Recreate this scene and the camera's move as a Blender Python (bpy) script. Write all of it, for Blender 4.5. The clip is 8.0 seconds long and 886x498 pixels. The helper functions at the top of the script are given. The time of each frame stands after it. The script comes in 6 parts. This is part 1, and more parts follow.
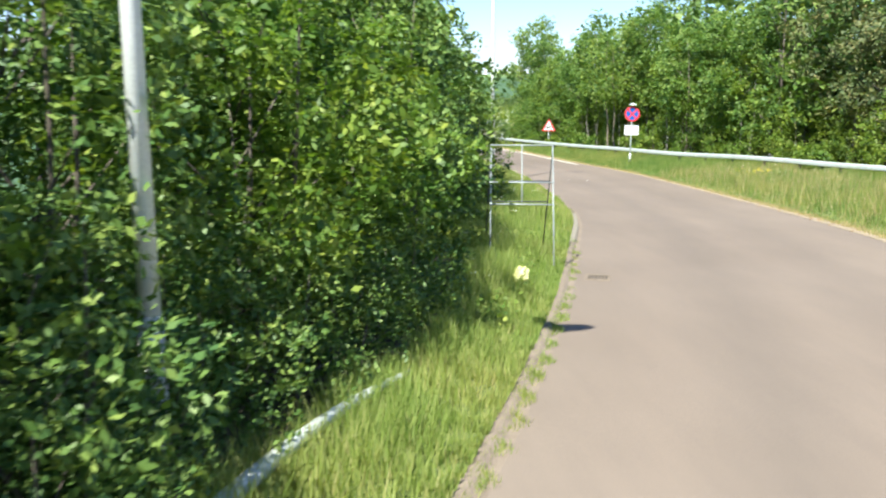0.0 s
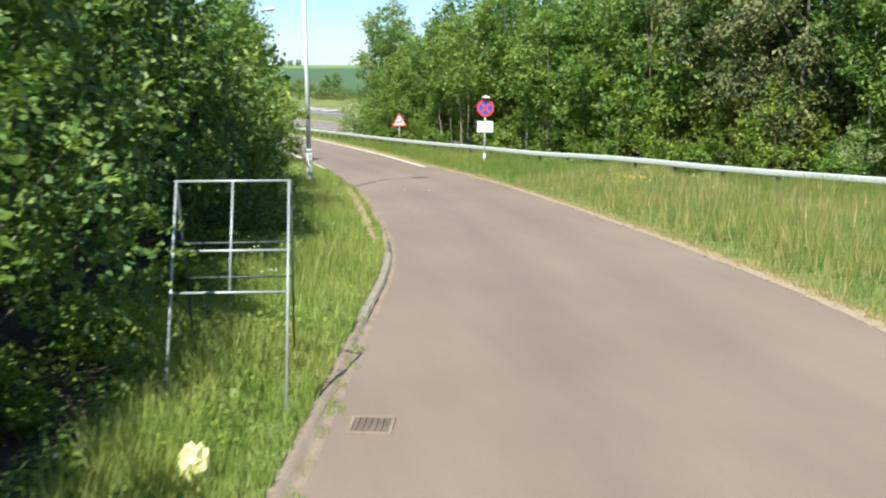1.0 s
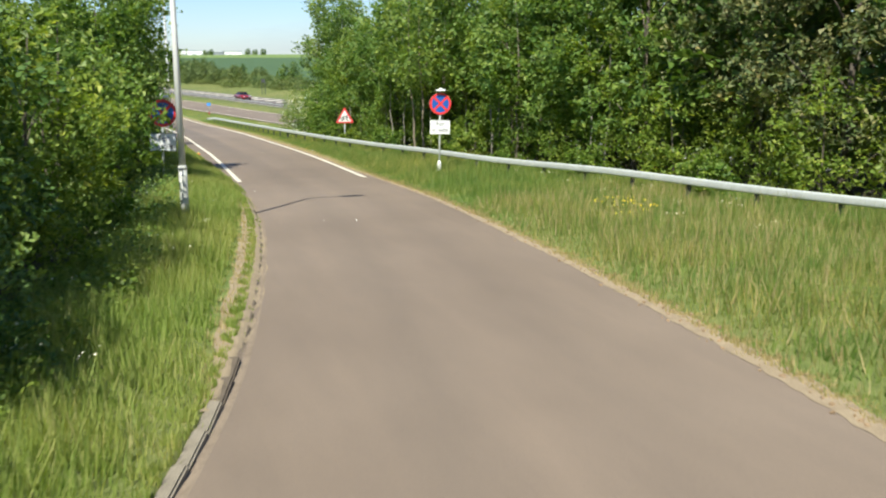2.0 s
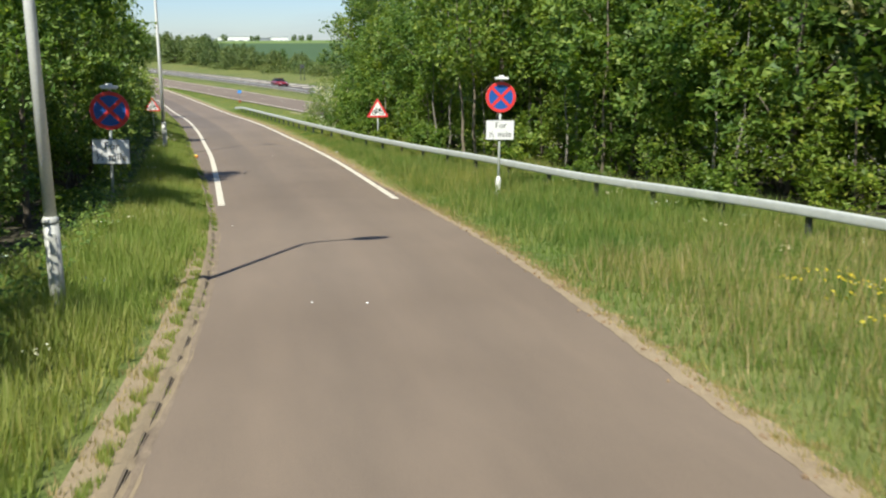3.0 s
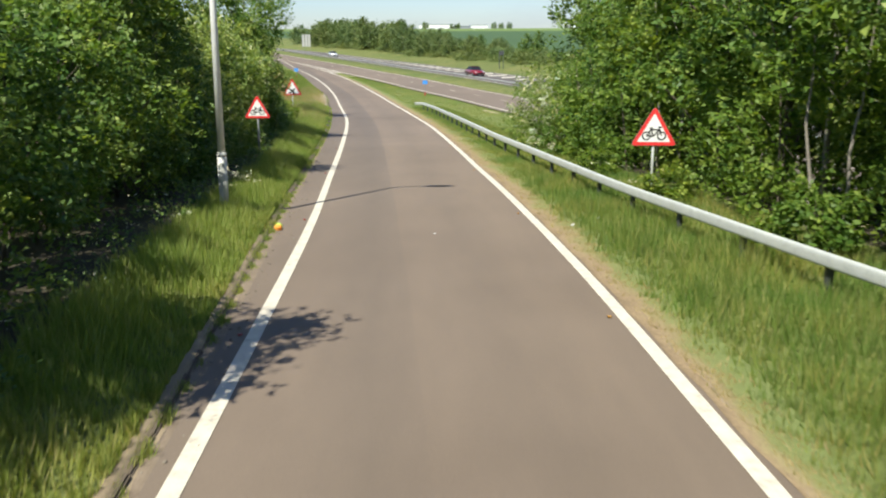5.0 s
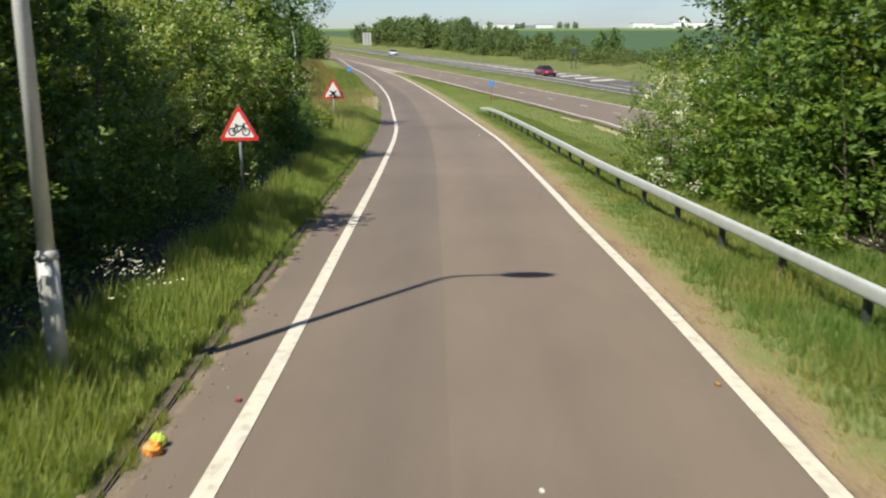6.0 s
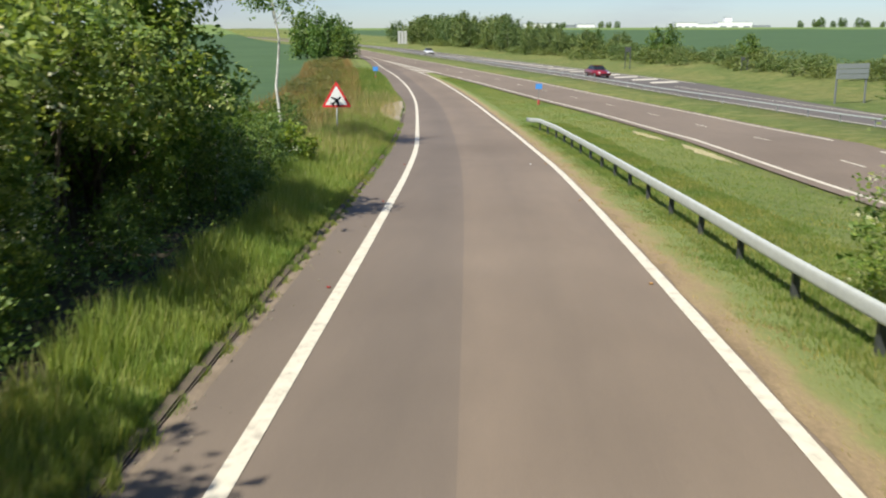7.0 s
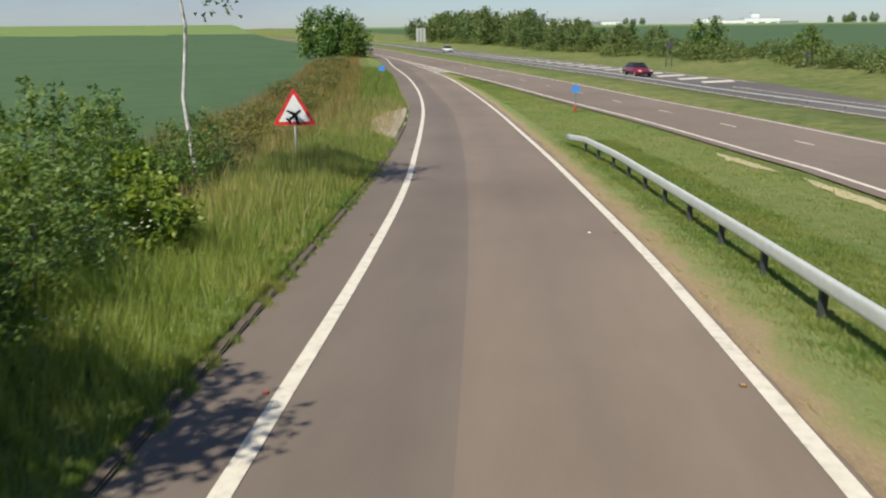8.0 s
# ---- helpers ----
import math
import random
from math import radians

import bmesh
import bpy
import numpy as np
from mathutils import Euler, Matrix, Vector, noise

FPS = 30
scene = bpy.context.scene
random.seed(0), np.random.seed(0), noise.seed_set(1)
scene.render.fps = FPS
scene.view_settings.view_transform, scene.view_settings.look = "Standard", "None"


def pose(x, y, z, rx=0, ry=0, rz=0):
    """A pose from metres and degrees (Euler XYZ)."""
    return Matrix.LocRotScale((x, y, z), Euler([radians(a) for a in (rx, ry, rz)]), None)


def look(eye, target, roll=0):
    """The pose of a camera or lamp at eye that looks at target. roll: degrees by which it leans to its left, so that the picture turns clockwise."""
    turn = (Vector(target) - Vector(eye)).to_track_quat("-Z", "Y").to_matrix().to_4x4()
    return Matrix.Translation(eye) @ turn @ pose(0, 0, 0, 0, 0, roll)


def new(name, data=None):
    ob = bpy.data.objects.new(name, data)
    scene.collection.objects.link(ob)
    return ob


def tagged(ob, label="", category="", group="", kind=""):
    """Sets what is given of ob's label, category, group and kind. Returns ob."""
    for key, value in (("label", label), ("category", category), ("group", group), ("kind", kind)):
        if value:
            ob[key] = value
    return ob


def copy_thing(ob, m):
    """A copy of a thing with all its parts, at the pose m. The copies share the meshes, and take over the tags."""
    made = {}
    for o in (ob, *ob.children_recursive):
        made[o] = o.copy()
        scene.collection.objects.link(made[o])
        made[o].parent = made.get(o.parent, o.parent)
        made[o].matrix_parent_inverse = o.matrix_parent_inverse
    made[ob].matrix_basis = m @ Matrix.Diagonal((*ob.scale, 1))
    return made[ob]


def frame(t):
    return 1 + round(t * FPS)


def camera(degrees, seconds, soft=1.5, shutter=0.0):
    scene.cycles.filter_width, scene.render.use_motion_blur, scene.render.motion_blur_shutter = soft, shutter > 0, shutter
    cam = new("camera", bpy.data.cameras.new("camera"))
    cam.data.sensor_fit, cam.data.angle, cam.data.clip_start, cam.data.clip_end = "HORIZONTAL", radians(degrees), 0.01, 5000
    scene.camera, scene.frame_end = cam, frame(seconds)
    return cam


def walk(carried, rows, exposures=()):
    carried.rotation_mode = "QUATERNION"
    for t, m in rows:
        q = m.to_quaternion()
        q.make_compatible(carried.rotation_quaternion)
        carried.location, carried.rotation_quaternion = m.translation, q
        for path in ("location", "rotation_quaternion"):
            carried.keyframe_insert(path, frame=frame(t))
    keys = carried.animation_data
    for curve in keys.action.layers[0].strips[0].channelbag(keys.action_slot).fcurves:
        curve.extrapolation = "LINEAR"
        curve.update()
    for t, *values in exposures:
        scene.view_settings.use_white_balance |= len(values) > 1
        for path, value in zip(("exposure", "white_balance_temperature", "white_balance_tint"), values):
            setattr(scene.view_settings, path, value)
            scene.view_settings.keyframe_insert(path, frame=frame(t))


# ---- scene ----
cam = camera(51.5, 8.0, soft=2.1, shutter=0.15)
PATH = [
    (0, (0.253, 6.471, 3.399), (0.47, 8.425, 3.03), -0.2),
    (0.5, (1.771, 10.088, 3.337), (2.152, 12.016, 2.964), -0.3),
    (1, (3.522, 14.138, 3.268), (4.008, 16.038, 2.879), -0.2),
    (1.5, (5.279, 18.568, 3.189), (5.833, 20.447, 2.787), -0.1),
    (2.8, (9.099, 31.653, 2.836), (9.588, 33.544, 2.405), -0.2),
    (3, (9.541, 33.906, 2.759), (9.995, 35.803, 2.32), -0.2),
    (3.5, (10.479, 39.768, 2.552), (10.83, 41.684, 2.102), -0.3),
    (4, (11.112, 46.214, 2.315), (11.353, 48.146, 1.859), -0.2),
    (4.5, (11.433, 52.482, 2.073), (11.572, 54.424, 1.614), 0.0),
    (4.7, (11.517, 54.869, 1.972), (11.621, 56.813, 1.512), -0.1),
    (5.8, (11.47, 68.534, 1.347), (11.397, 70.479, 0.886), -0.1),
    (6, (11.29, 71.164, 1.233), (11.206, 73.108, 0.773), -0.1),
    (6.5, (11.118, 78.439, 0.949), (10.98, 80.381, 0.489), -0.2),
    (7, (10.75, 85.702, 0.671), (10.585, 87.641, 0.211), -0.1),
    (7.5, (10.39, 92.773, 0.397), (10.202, 94.71, -0.065), -0.3),
    (8, (10.13, 100.105, 0.134), (9.915, 102.039, -0.328), -0.6),
]
walk(cam, [(t, look(eye, target, roll)) for t, eye, target, roll in PATH],
     [(0, 1.76, 5860, 7), (1.0, 1.45, 5920, 7), (1.5, 1.31, 6200, 7), (3, 0.92, 6310, 8), (3.5, 1.07, 6270, 8), (4.5, 1.12, 6300, 8), (6, 0.77, 6400, 10), (6.5, 0.82, 6400, 10), (7, 0.85, 6400, 10), (8, 0.58, 6400, 11)])

# ---- light ----
SUN_EL, SUN_DIR = 53.5, Vector((-0.538, -0.843, 0.0)).normalized()
world = bpy.data.worlds.new("sky")
scene.world = world
world.use_nodes = True
wt = world.node_tree
sky = wt.nodes.new("ShaderNodeTexSky")
sky.sky_type, sky.sun_disc = "NISHITA", False
sky.sun_elevation, sky.sun_rotation = radians(SUN_EL), math.atan2(SUN_DIR.x, SUN_DIR.y)
sky.air_density, sky.dust_density, sky.ozone_density = 1.0, 0.2, 3.0
# thin cloud all over the dome
tc = wt.nodes.new("ShaderNodeTexCoord")
mp = wt.nodes.new("ShaderNodeMapping")
mp.inputs["Scale"].default_value = (1.6, 1.6, 9.0)
cn = wt.nodes.new("ShaderNodeTexNoise")
cn.inputs["Scale"].default_value, cn.inputs["Detail"].default_value, cn.inputs["Roughness"].default_value = 1.7, 6.0, 0.58
cr = wt.nodes.new("ShaderNodeValToRGB")
cr.color_ramp.elements[0].position, cr.color_ramp.elements[1].position = 0.48, 0.76
cr.color_ramp.elements[1].color = (0.75, 0.75, 0.75, 1)
cm = wt.nodes.new("ShaderNodeMix")
cm.data_type = "RGBA"
cm.inputs["B"].default_value = (3.9, 4.25, 4.8, 1)
wt.links.new(tc.outputs["Generated"], mp.inputs["Vector"])
wt.links.new(mp.outputs["Vector"], cn.inputs["Vector"])
wt.links.new(cn.outputs["Fac"], cr.inputs["Fac"])
wt.links.new(cr.outputs["Color"], cm.inputs["Factor"])
tint = wt.nodes.new("ShaderNodeMix")
tint.data_type, tint.blend_type = "RGBA", "MULTIPLY"
tint.inputs["Factor"].default_value = 1.0
tint.inputs["B"].default_value = (0.67, 0.765, 0.95, 1)
wt.links.new(sky.outputs["Color"], tint.inputs["A"])
wt.links.new(tint.outputs["Result"], cm.inputs["A"])
bg = wt.nodes["Background"]
wt.links.new(cm.outputs["Result"], bg.inputs["Color"])
bg.inputs["Strength"].default_value = 0.070
sun = new("sun", bpy.data.lights.new("sun", "SUN"))
sun.data.energy, sun.data.angle, sun.data.color = 4.2, radians(0.53), (1.0, 0.95, 0.81)
sun.matrix_world = look((0, 0, 60), Vector((0, 0, 60)) - (SUN_DIR * math.cos(radians(SUN_EL)) + Vector((0, 0, math.sin(radians(SUN_EL))))))

# ---- plan: lines of the roads, x as a function of y ----
def knots(*pairs):
    ys = np.array([p[1] for p in pairs], float)
    xs = np.array([p[0] for p in pairs], float)
    m = np.gradient(xs, ys)

    def f(y):
        y = np.asarray(y, float)
        i = np.clip(np.searchsorted(ys, y) - 1, 0, len(ys) - 2)
        h = ys[i + 1] - ys[i]
        t = (y - ys[i]) / h
        inside = (2*t**3 - 3*t**2 + 1) * xs[i] + (t**3 - 2*t**2 + t) * h * m[i] + (3*t**2 - 2*t**3) * xs[i + 1] + (t**3 - t**2) * h * m[i + 1]
        low, high = xs[0] + (y - ys[0]) * m[0], xs[-1] + (y - ys[-1]) * m[-1]
        return np.where(y < ys[0], low, np.where(y > ys[-1], high, inside))
    return f


kerb_x = knots((-24, -40), (-10, -12), (-5.2, 0), (-1.3, 8), (1.75, 15), (3.75, 20.6), (5.4, 26.2), (7.1, 32.5), (8.38, 41), (9.08, 49), (9.24, 56), (8.92, 65.5),
               (8.04, 80.5), (7.36, 93), (6.5, 107), (5.42, 121), (3.75, 139), (0.9, 163), (-1.9, 178), (-6.3, 202), (-12.5, 231), (-20, 267), (-35, 325), (-58, 400), (-110, 545), (-205, 800))
right_edge0 = knots((-10, -40), (1.5, -10), (6.2, 4), (10.3, 15), (12.25, 22.5), (13.25, 28), (14.45, 38), (15.0, 46.4), (15.16, 52), (15.1, 57), (14.98, 61.5), (14.8, 67), (14.64, 74.5), (14.43, 80), (14.17, 85.5), (13.77, 92), (13.45, 98),
                   (13.09, 104.5), (12.74, 110.5), (12.39, 116), (11.58, 125.5), (10.62, 135.6), (8.1, 156), (4.65, 177.6), (-0.2, 201.5), (-7.0, 236), (-20, 283), (-50, 380), (-110, 560), (-200, 800))
line_l = knots((9.41, 61.3), (9.32, 66), (9.18, 72), (8.93, 80), (8.54, 88), (8.05, 98), (7.53, 107), (6.95, 116), (6.14, 126), (4.95, 137), (4.05, 145), (2.0, 162), (-0.4, 178), (-4.9, 202), (-11.2, 231), (-18.5, 267), (-33, 325))
line_r = knots((14.6, 61), (14.54, 66.7), (14.4, 74.5), (14.19, 80), (13.93, 85.5), (13.53, 92), (13.21, 98), (12.85, 104.5), (12.5, 110.5), (12.15, 116), (11.32, 125.5), (10.3, 135.6), (7.7, 156), (4.2, 177.6), (-0.5, 201.5), (-3.9, 216))
mway_x = knots((92, -60), (62, 8), (47, 40), (35.2, 68), (27.9, 90), (24.25, 104), (21.7, 116), (19.65, 129), (16.25, 151), (12.0, 168), (6.4, 188.6), (-1.3, 214), (-9.6, 243), (-22.3, 285), (-50, 380), (-110, 560), (-200, 800))
rail_x = knots((28.6, 20), (26, 29), (24.6, 35), (23.4, 40), (22.1, 46), (21.05, 52), (20.05, 58), (19.0, 64), (18.05, 70), (17.3, 75), (16.55, 80), (15.95, 86), (15.3, 92.5), (14.75, 98.5), (14.36, 104.5), (14.0, 110), (13.66, 115.5), (13.3, 120.5), (12.88, 126), (12.55, 130), (11.8, 136))
slip_z = knots((-0.3, -60), (-0.3, 0), (-0.27, 10), (-0.27, 20), (-0.42, 26), (-0.75, 33), (-1.08, 40), (-1.65, 55), (-1.91, 61.3), (-2.22, 70), (-2.52, 78.5), (-2.75, 85), (-3.16, 97), (-3.55, 107), (-3.95, 116.6), (-4.45, 130), (-4.85, 145), (-5.0, 165), (-4.8, 205), (-4.5, 300), (-4, 600), (-3, 1000))


def right_edge(y):
    return np.where(np.asarray(y) > 213, mway_x(y), np.minimum(right_edge0(y), np.where(np.asarray(y) > 150, mway_x(y), 1e9)))


def mway_z(y):
    y = np.asarray(y, float)
    return np.where(y > 130, slip_z(y), -4.5)


def step(a, b, v):
    t = np.clip((np.asarray(v, float) - a) / (b - a), 0, 1)
    return t * t * (3 - 2 * t)


def mway_at(y, off):
    """A point of the main road, off metres to the right of its near edge line."""
    d = (mway_x(y + 0.5) - mway_x(y - 0.5))
    n = np.sqrt(1 + d * d)
    return mway_x(y) + off / n, y - off * d / n


def mway_off(x, y):
    d = (mway_x(y + 0.5) - mway_x(y - 0.5))
    return (x - mway_x(y)) / np.sqrt(1 + d * d)


def ground_z(x, y):
    x, y = np.asarray(x, float), np.asarray(y, float)
    kl, er, zs, zm = kerb_x(y), right_edge(y), slip_z(y), mway_z(y)
    far = np.hypot(x - 10, y - 100)
    swell = 0.25 * np.sin(x * 0.11 + 1.3) * np.sin(y * 0.083) + 0.1 * np.sin(x * 0.41) * np.sin(y * 0.37 + 2)
    # verge and land on the near side
    d = kl - x
    land = np.interp(y, (-60, 40, 90, 115, 130, 300), (0.2, -0.9, -3.0, -4.0, -4.7, -5.0)) + step(250, 1100, far) * 14.0
    left = zs + 0.07 + 0.22 * step(0.15, 2.6, d)
    left = np.where(d < 0.155, zs - 0.06, left)
    left = left + (land - left) * step(3.5, 16, d) + swell * 0.5 * step(2, 8, d)
    # verge on the other side, falling to the main road
    d = x - er
    bank = np.interp(y, (30, 65, 100, 140), (0.17, 0.1, 0.08, 0.0))
    gap = np.maximum(mway_x(y) - er, 0.2)
    near = zs + 0.02 + bank * step(0.1, 2.4, d)
    hold = np.interp(y, (20, 85, 110, 130), (0.75, 0.6, 0.25, 0.05))
    right = near + (zm - near) * step(hold, 1.0, d / gap) + swell * 0.4 * step(1.5, 5, d) * step(1.5, 5, gap - d)
    # main road, its far bank and the fields
    o = mway_off(x, y)
    road = np.where((o > 7.2) & (o < 12.9), zm + 0.10, zm - 0.05)
    beyond = zm + step(25, 43, o) * 1.5 + step(120, 1500, far) * 6.5 + swell * step(26, 34, o)
    z = np.where(x < kl, left, np.where(x <= er, zs - 0.06, np.where(o < -0.9, right, np.where(o < 25.5, road, beyond))))
    return z


def gz(x, y):
    return float(ground_z(x, y))

# ---- tools ----
def mesh_from(name, verts, faces, material=None, smooth=False):
    me = bpy.data.meshes.new(name)
    v = np.asarray(verts, dtype=np.float32).reshape(-1, 3)
    me.vertices.add(len(v))
    me.vertices.foreach_set("co", v.ravel())
    if isinstance(faces, np.ndarray):
        n, k = faces.shape
        me.loops.add(n * k)
        me.loops.foreach_set("vertex_index", faces.astype(np.int32).ravel())
        me.polygons.add(n)
        me.polygons.foreach_set("loop_start", np.arange(n, dtype=np.int32) * k)
        me.polygons.foreach_set("loop_total", np.full(n, k, dtype=np.int32))
        me.update(calc_edges=True)
    else:
        bpy.data.meshes.remove(me)
        me = bpy.data.meshes.new(name)
        me.from_pydata([tuple(p) for p in v.tolist()], [], faces)
    if smooth:
        me.polygons.foreach_set("use_smooth", [True] * len(me.polygons))
    if material:
        me.materials.append(material)
    me.validate()
    return me


def part(name, bm, material, parent=None, label="", smooth=False):
    me = bpy.data.meshes.new(name)
    bm.to_mesh(me)
    bm.free()
    me.materials.append(material)
    if smooth:
        me.polygons.foreach_set("use_smooth", [True] * len(me.polygons))
    ob = new(name, me)
    if parent:
        ob.parent = parent
    if label:
        ob["label"] = label
    return ob


def empty(name, x, y, z=None, rz=0.0):
    ob = new(name)
    ob.empty_display_size = 0.2
    ob.matrix_basis = pose(x, y, gz(x, y) if z is None else z, 0, 0, rz)
    return ob


def box(bm, size, m=None, bevel=0.0):
    r = bmesh.ops.create_cube(bm, size=1.0, matrix=(m or Matrix()) @ Matrix.Diagonal((*size, 1)))
    if bevel:
        edges = list({e for v in r["verts"] for e in v.link_edges})
        bmesh.ops.bevel(bm, geom=edges, offset=bevel, segments=2, affect="EDGES")


def tube(bm, points, radii, sides=10, caps=True):
    """A tube through points, with a radius at each."""
    pts = [Vector(p) for p in points]
    rings, prev = [], None
    for i, p in enumerate(pts):
        a = (pts[min(i + 1, len(pts) - 1)] - pts[max(i - 1, 0)]).normalized()
        u = a.cross(Vector((0, 0, 1)) if abs(a.z) < 0.95 else Vector((1, 0, 0))).normalized() if prev is None else (prev - a * prev.dot(a)).normalized()
        prev = u
        w = a.cross(u)
        r = radii[i] if hasattr(radii, "__len__") else radii
        rings.append([bm.verts.new(p + (u * math.cos(t) + w * math.sin(t)) * r) for t in (2 * math.pi * k / sides for k in range(sides))])
    for a, b in zip(rings, rings[1:]):
        for k in range(sides):
            bm.faces.new((a[k], a[(k + 1) % sides], b[(k + 1) % sides], b[k]))
    if caps:
        bm.faces.new(rings[0][::-1])
        bm.faces.new(rings[-1])


def prism(bm, outline, depth, m=None):
    """A flat outline in x and z, made depth thick along y."""
    m = m or Matrix()
    a = [bm.verts.new(m @ Vector((x, -depth / 2, z))) for x, z in outline]
    b = [bm.verts.new(m @ Vector((x, depth / 2, z))) for x, z in outline]
    bm.faces.new(a)
    bm.faces.new(b[::-1])
    n = len(a)
    for i in range(n):
        bm.faces.new((a[i], b[i], b[(i + 1) % n], a[(i + 1) % n]))
    bmesh.ops.recalc_face_normals(bm, faces=bm.faces)


def ribbon(name, ys, left, right, height, material, cols=1, uneven=0.0, seed=1):
    """A strip of surface between two lines x(y)."""
    ys = np.asarray(ys, float)
    u = np.linspace(0, 1, cols + 1)
    l, r = left(ys), right(ys)
    if uneven:
        rng = np.random.default_rng(seed)
        for e in (l, r):
            e += np.convolve(rng.normal(0, uneven, len(ys)), (0.25, 0.5, 0.25), "same") + uneven * 0.45 * (np.sin(ys * 0.9 + seed) + np.sin(ys * 2.3 + 2 * seed) * np.sin(ys * 0.37))
    x = l[:, None] + (r - l)[:, None] * u[None, :]
    y = np.repeat(ys[:, None], cols + 1, 1)
    z = height(x, y)
    v = np.stack((x, y, z), -1).reshape(-1, 3)
    i = np.arange((len(ys) - 1) * cols)
    a = (i // cols) * (cols + 1) + i % cols
    f = np.stack((a, a + 1, a + cols + 2, a + cols + 1), -1)
    return new(name, mesh_from(name, v, f, material, smooth=True))

# ---- materials ----
def mat(name, build, rough=0.7, metal=0.0, spec=0.4):
    m = bpy.data.materials.new(name)
    m.use_nodes = True
    t = m.node_tree
    p = t.nodes["Principled BSDF"]
    p.inputs["Roughness"].default_value, p.inputs["Metallic"].default_value = rough, metal
    p.inputs["Specular IOR Level"].default_value = spec
    build(t, p)
    return m


def noise_fac(t, scale, detail=4.0, rough=0.6, stretch=(1, 1, 1), space="Object"):
    c = t.nodes.new("ShaderNodeTexCoord")
    g = t.nodes.new("ShaderNodeMapping")
    g.inputs["Scale"].default_value = stretch
    n = t.nodes.new("ShaderNodeTexNoise")
    n.inputs["Scale"].default_value, n.inputs["Detail"].default_value, n.inputs["Roughness"].default_value = scale, detail, rough
    t.links.new(c.outputs[space], g.inputs["Vector"])
    t.links.new(g.outputs["Vector"], n.inputs["Vector"])
    return n.outputs["Fac"]


def ramp(t, fac, *stops):
    r = t.nodes.new("ShaderNodeValToRGB")
    while len(r.color_ramp.elements) < len(stops):
        r.color_ramp.elements.new(0.5)
    for e, (at, c) in zip(r.color_ramp.elements, stops):
        e.position, e.color = at, (*c, 1)
    t.links.new(fac, r.inputs["Fac"])
    return r.outputs["Color"]


def mixed(t, a, b, fac, mode="MIX"):
    n = t.nodes.new("ShaderNodeMix")
    n.data_type, n.blend_type = "RGBA", mode
    for s, v in (("A", a), ("B", b), ("Factor", fac)):
        if hasattr(v, "is_linked"):
            t.links.new(v, n.inputs[s])
        else:
            n.inputs[s].default_value = (*v, 1) if hasattr(v, "__len__") else v
    return n.outputs["Result"]


def bump(t, p, fac, strength, distance=0.02):
    b = t.nodes.new("ShaderNodeBump")
    b.inputs["Strength"].default_value, b.inputs["Distance"].default_value = strength, distance
    t.links.new(fac, b.inputs["Height"])
    t.links.new(b.outputs["Normal"], p.inputs["Normal"])


def plain(name, a, b, scale=6.0, rough=0.7, metal=0.0, relief=0.1, spec=0.4):
    """Two close tones mixed by a coarse and a fine noise, with fine relief."""
    def build(t, p):
        f = noise_fac(t, scale)
        g = noise_fac(t, scale * 11, 3.0)
        c = mixed(t, ramp(t, f, (0.3, a), (0.7, b)), ramp(t, g, (0.3, tuple(v * 0.8 for v in a)), (0.7, tuple(min(1, v * 1.1) for v in b))), 0.4)
        t.links.new(c, p.inputs["Base Color"])
        bump(t, p, g, relief, 0.01)
    return mat(name, build, rough, metal, spec)


